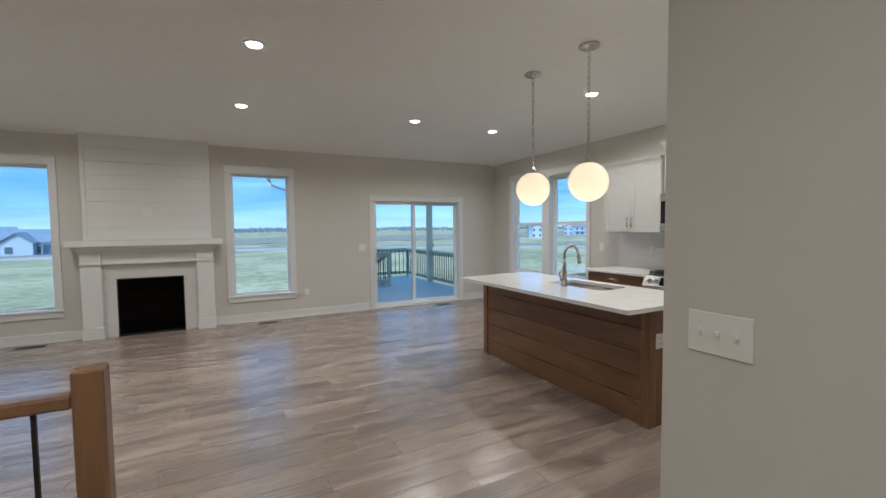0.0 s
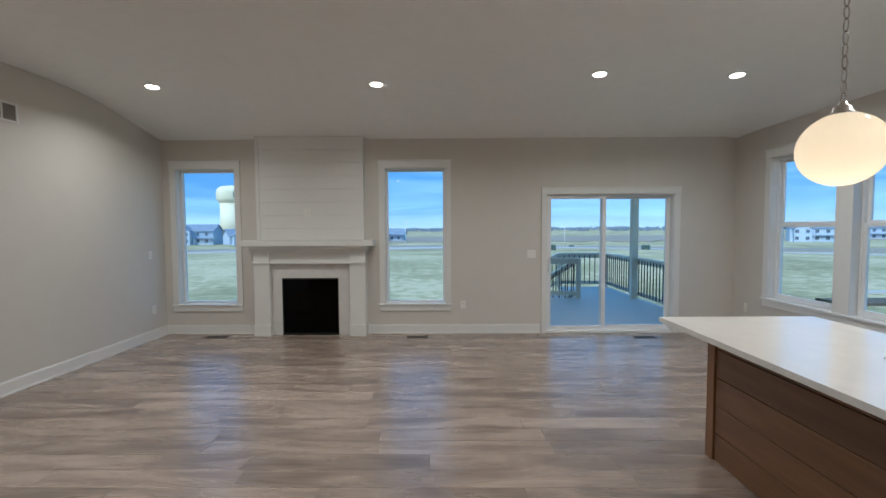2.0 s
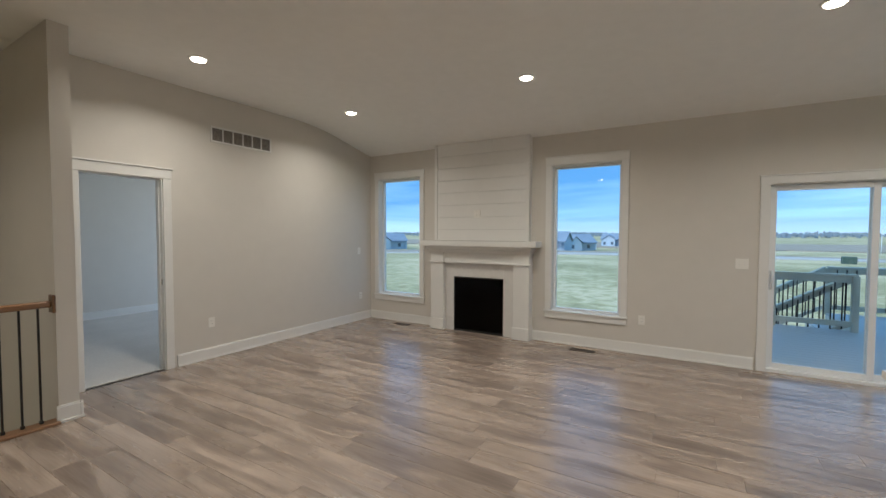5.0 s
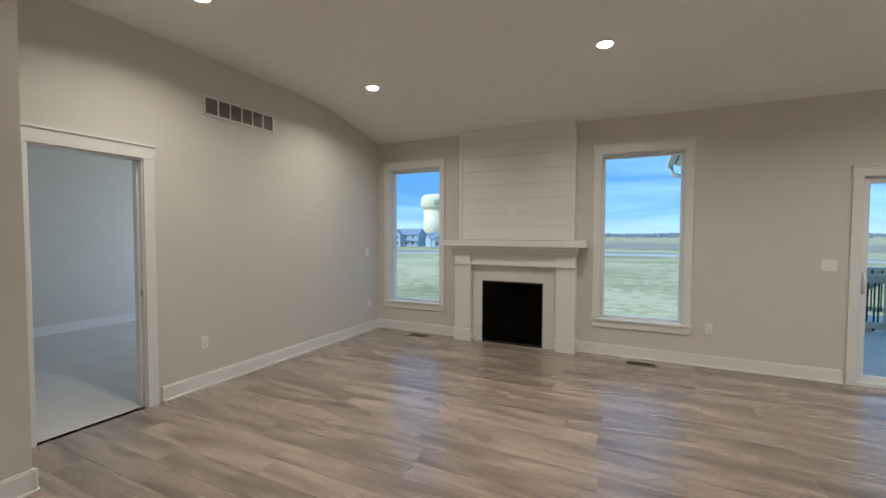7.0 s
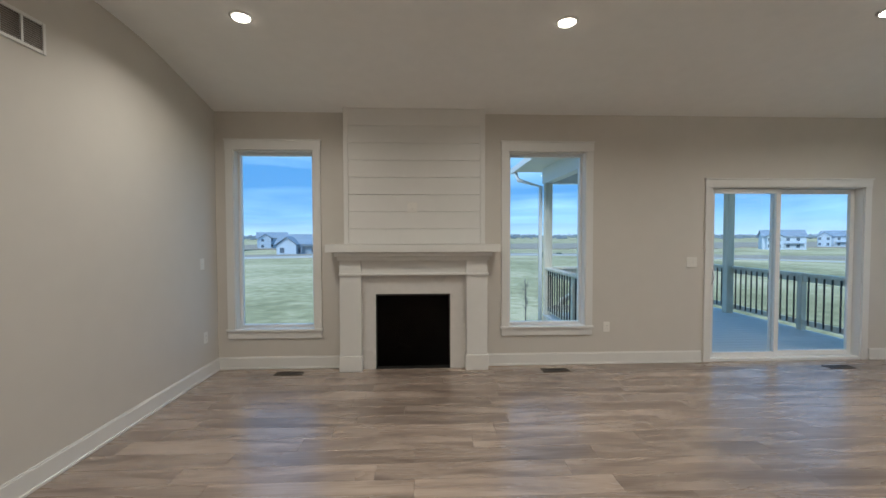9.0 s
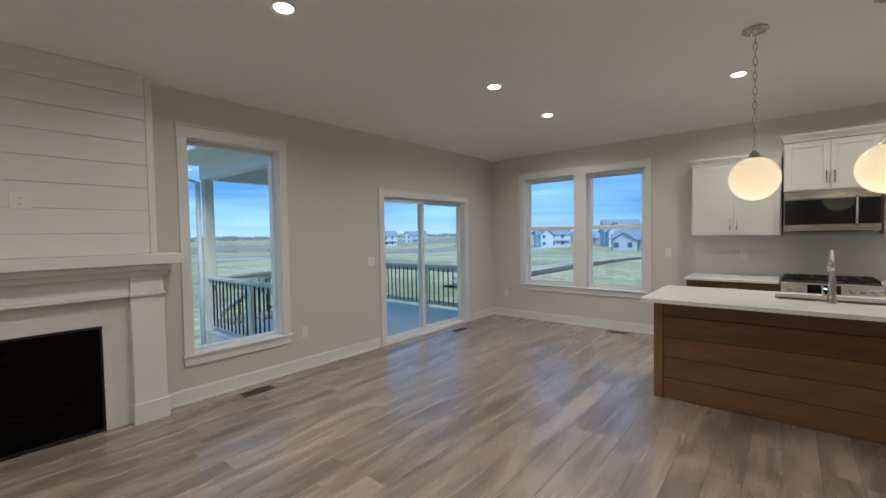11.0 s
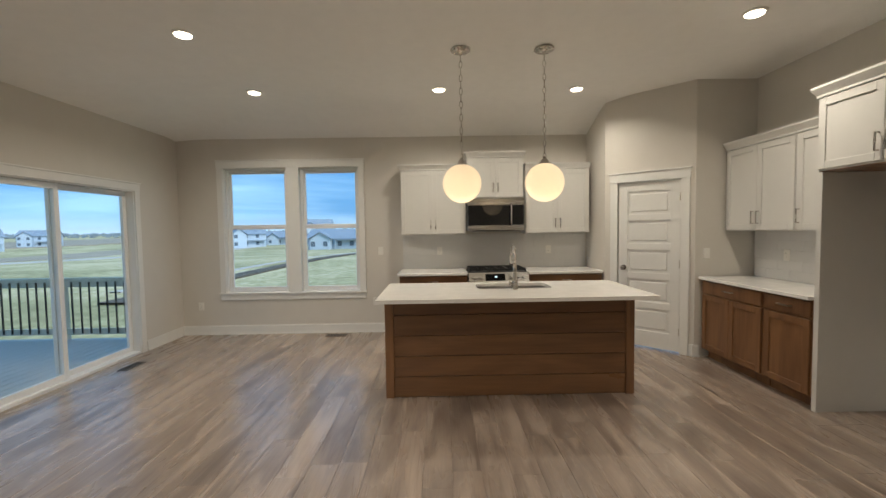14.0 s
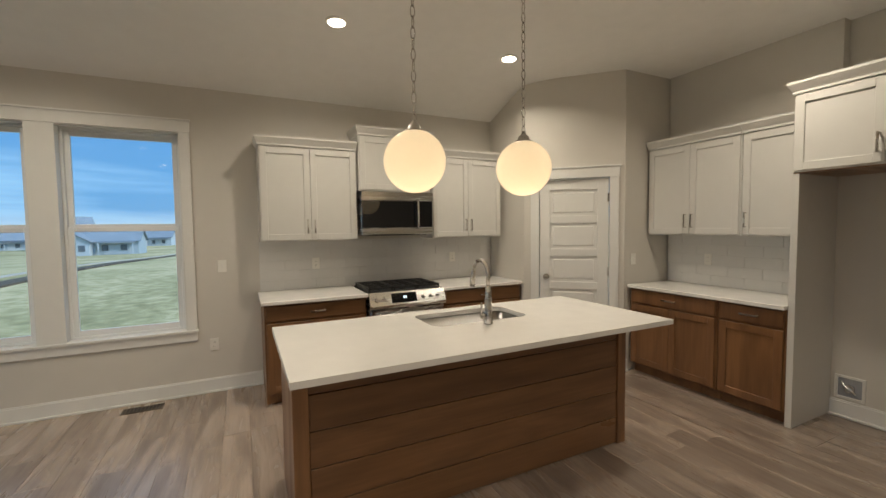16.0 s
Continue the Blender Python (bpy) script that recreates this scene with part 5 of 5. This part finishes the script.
# ---- deck ----
DZ = -0.09
DX0, DX1, DY0, DY1, DY2 = 1.60, 5.55, NY + 0.17, 10.78, 12.7
deck = structure("deck_frame", boxes((DX0 + 0.05, DX1 - 0.05, DY0, DY0 + 0.04, DZ - 0.28, DZ - 0.03), (DX0 + 0.02, DX1 - 0.02, DY1 - 0.04, DY1, DZ - 0.28, DZ - 0.03), (DX0 + 0.02, DX0 + 0.06, DY0 + 0.04, DY1 - 0.04, DZ - 0.28, DZ - 0.03),
                                     (DX1 - 0.06, DX1 - 0.02, DY0 + 0.04, DY2, DZ - 0.28, DZ - 0.03), (4.2, 4.24, DY1, DY2, DZ - 0.28, DZ - 0.03), (DX0 + 0.06, DX1 - 0.06, DY0 + 0.04, DY1 - 0.04, DZ - 0.034, DZ - 0.03),
                                     (DX0 + 0.1, DX0 + 0.24, DY1 - 0.3, DY1 - 0.16, GZ - 0.4, DZ - 0.28), (DX1 - 0.24, DX1 - 0.1, DY1 - 0.3, DY1 - 0.16, GZ - 0.4, DZ - 0.28), (DX1 - 0.24, DX1 - 0.1, DY2 - 0.2, DY2 - 0.06, GZ - 0.4, DZ - 0.28)), PINEX, "treated timber deck frame with grey boards", "deck")
y = DY0 + 0.005
while y < DY2 - 0.05:
    a = DX0 if y < DY1 else 4.2
    part("deck_board", boxes((a, DX1, y, y + 0.137, DZ - 0.03, DZ), bev=0.003), DECKM, deck)
    y += 0.143


def rail(p, q, label, posts=(), drop=0.0):
    """A timber rail with black balusters from p to q; drop: metres that it falls on the way."""
    p, q = Vector((*p, 0)), Vector((*q, 0))
    ln = (q - p).length
    m = Matrix.Translation((p.x, p.y, DZ)) @ Matrix.Rotation(math.atan2(q.y - p.y, q.x - p.x), 4, "Z")
    if drop:
        sh = Matrix.Identity(4)
        sh[2][0] = -drop / ln
        m = m @ sh
    t = thing("deck_rail", (p.x, p.y, DZ), label, "railing", "deck rails")

    def put(name, bm, mat):
        bmesh.ops.transform(bm, matrix=m, verts=bm.verts[:])
        part(name, bm, mat, t)

    put("cap_rail", boxes((0, ln, -0.07, 0.07, 0.90, 0.94), bev=0.004), PINEX)
    put("top_rail", boxes((0, ln, -0.02, 0.02, 0.80, 0.90), bev=0.003), PINEX)
    put("bottom_rail", boxes((0, ln, -0.02, 0.02, 0.08, 0.17), bev=0.003), PINEX)
    k = int(ln / 0.13)
    for i in range(1, k):
        u = i * ln / k
        put("baluster", boxes((u - 0.009, u + 0.009, 0.021, 0.039, 0.10, 0.88)), RODM)
    for u in posts:
        put("post", boxes((u * ln - 0.045, u * ln + 0.045, -0.05, 0.04, -0.02, 0.905), bev=0.004), PINE)


rail((DX1 - 0.07, DY0 + 0.02), (DX1 - 0.07, DY2 - 0.05), "treated pine rail with black balusters", (0.02, 0.33, 0.66, 0.99))
rail((DX1 - 0.07, DY2 - 0.05), (4.2, DY2 - 0.05), "treated pine end rail with black balusters", (0.99,))
rail((DX0 + 0.17, DY1 - 0.07), (4.16, DY1 - 0.07), "treated pine rail beside the stair", (0.55, 0.99))
rail((DX0 + 0.07, DY0 + 0.02), (DX0 + 0.07, DY1 - 0.17), "treated pine side rail with black balusters", (0.02, 0.55))
rail((4.16, DY1 + 0.10), (2.6, DY1 + 0.10), "sloping pine stair rail", (0.99,), 0.95)
rail((4.16, DY2 - 0.05), (2.6, DY2 - 0.05), "sloping pine stair rail", (0.99,), 0.95)
st = thing("deck_stairs", (3.4, 11.7, GZ), "treated pine stairs down from the deck", "stairs")
for i in range(5):
    part("tread", boxes((4.2 - 0.30 * (i + 1), 4.2 - 0.30 * i + 0.02, DY1 + 0.15, DY2 - 0.1, DZ - 0.18 * (i + 1) - 0.035, DZ - 0.18 * (i + 1)), bev=0.004), DECKM, st)
    part("riser", boxes((4.2 - 0.30 * i - 0.02, 4.2 - 0.30 * i, DY1 + 0.15, DY2 - 0.1, DZ - 0.18 * (i + 1), DZ - 0.18 * i - 0.03)), PINEX, st)
rf = thing("deck_roof", (3.55, 9.2, 2.4), "white porch roof on timber posts over the deck", "porch roof")
for x in (DX0 + 0.09, DX1 - 0.16):
    part("post", boxes((x - 0.07, x + 0.07, DY1 - 0.16, DY1 - 0.02, DZ, 2.50), bev=0.005), PINE, rf, "square treated pine post")
part("beam", boxes((DX0, DX0 + 0.16, DY0, DY1, 2.50, 2.80)), SOFFIT, rf)
part("beam", boxes((DX1 - 0.20, DX1 - 0.04, DY0, DY1, 2.50, 2.80)), SOFFIT, rf)
part("beam", boxes((DX0 + 0.16, DX1 - 0.20, DY1 - 0.18, DY1 - 0.02, 2.50, 2.80)), SOFFIT, rf)
part("soffit", boxes((DX0 - 0.4, DX1 + 0.3, DY0, DY1 + 0.4, 2.80, 2.84)), SOFFIT, rf)
bm = bmesh.new()
prof = [(DX0 - 0.45, 2.84), (3.57, 4.0), (DX1 + 0.35, 2.84)]
ends = [[bm.verts.new((a, e, b)) for a, b in prof] for e in (DY0, DY1 + 0.45)]
for i in range(3):
    bm.faces.new((ends[0][i], ends[0][(i + 1) % 3], ends[1][(i + 1) % 3], ends[1][i]))
for e in ends:
    bm.faces.new(e)
part("gable", bm, ROOFM, rf)
part("gutter", boxes((DX0 - 0.55, DX0 - 0.45, DY0, DY1 + 0.45, 2.76, 2.88), bev=0.01), SOFFIT, rf)
bm = bmesh.new()
tube(bm, [(DX0 - 0.5, DY1 + 0.2, 2.76), (DX0 - 0.45, DY1 + 0.15, 2.6), (DX0 - 0.04, DY1 - 0.02, 2.45), (DX0 - 0.04, DY1 - 0.02, GZ)], 0.04, 8)
part("downspout", bm, SOFFIT, rf, "white downspout")

# ---- floor planks ----
PWD, PLN = 0.182, 1.22
rng = random.Random(11)
deck_floor = structure("floor", boxes((-3.0, EX - 0.02, 2.96, 7.2, -0.012, -0.010)), GROUT, "greyed oak plank floor", "floor")
full = mesh_of("plank", boxes((0, PLN - 0.0009, 0, PWD - 0.0009, -0.010, 0.0), bev=0.0007), PLANK)
rest = bmesh.new()
y = 7.22 - PWD
count = 0
while y > -3.0:
    x_lo = WX - 0.05 if y > 2.80 else (-2.44 if y > 1.52 else -0.24)
    if y < SY:
        x_hi = HX
    else:
        x_hi = EX
    x = x_lo - rng.uniform(0.05, 1.0) * PLN
    while x < x_hi:
        a, b = max(x, x_lo), min(x + PLN, x_hi)
        if b - a > 0.02:
            if y > 0.9 and count < 300:
                if b - a > PLN - 0.002:
                    ob = new("plank", full)
                    ob.location = (a, y, 0)
                    ob.parent = deck_floor
                else:
                    ob = part("plank", boxes((a, b - 0.0009, y, y + PWD - 0.0009, -0.010, 0.0), bev=0.0007), PLANK, deck_floor)
                count += 1
            else:
                box(rest, a, b - 0.0015, y, y + PWD - 0.0015, -0.010, 0.0)
        x += PLN
    y -= PWD
tagged(part("plank_rest", rest, PLANK, deck_floor), kind="stuff")
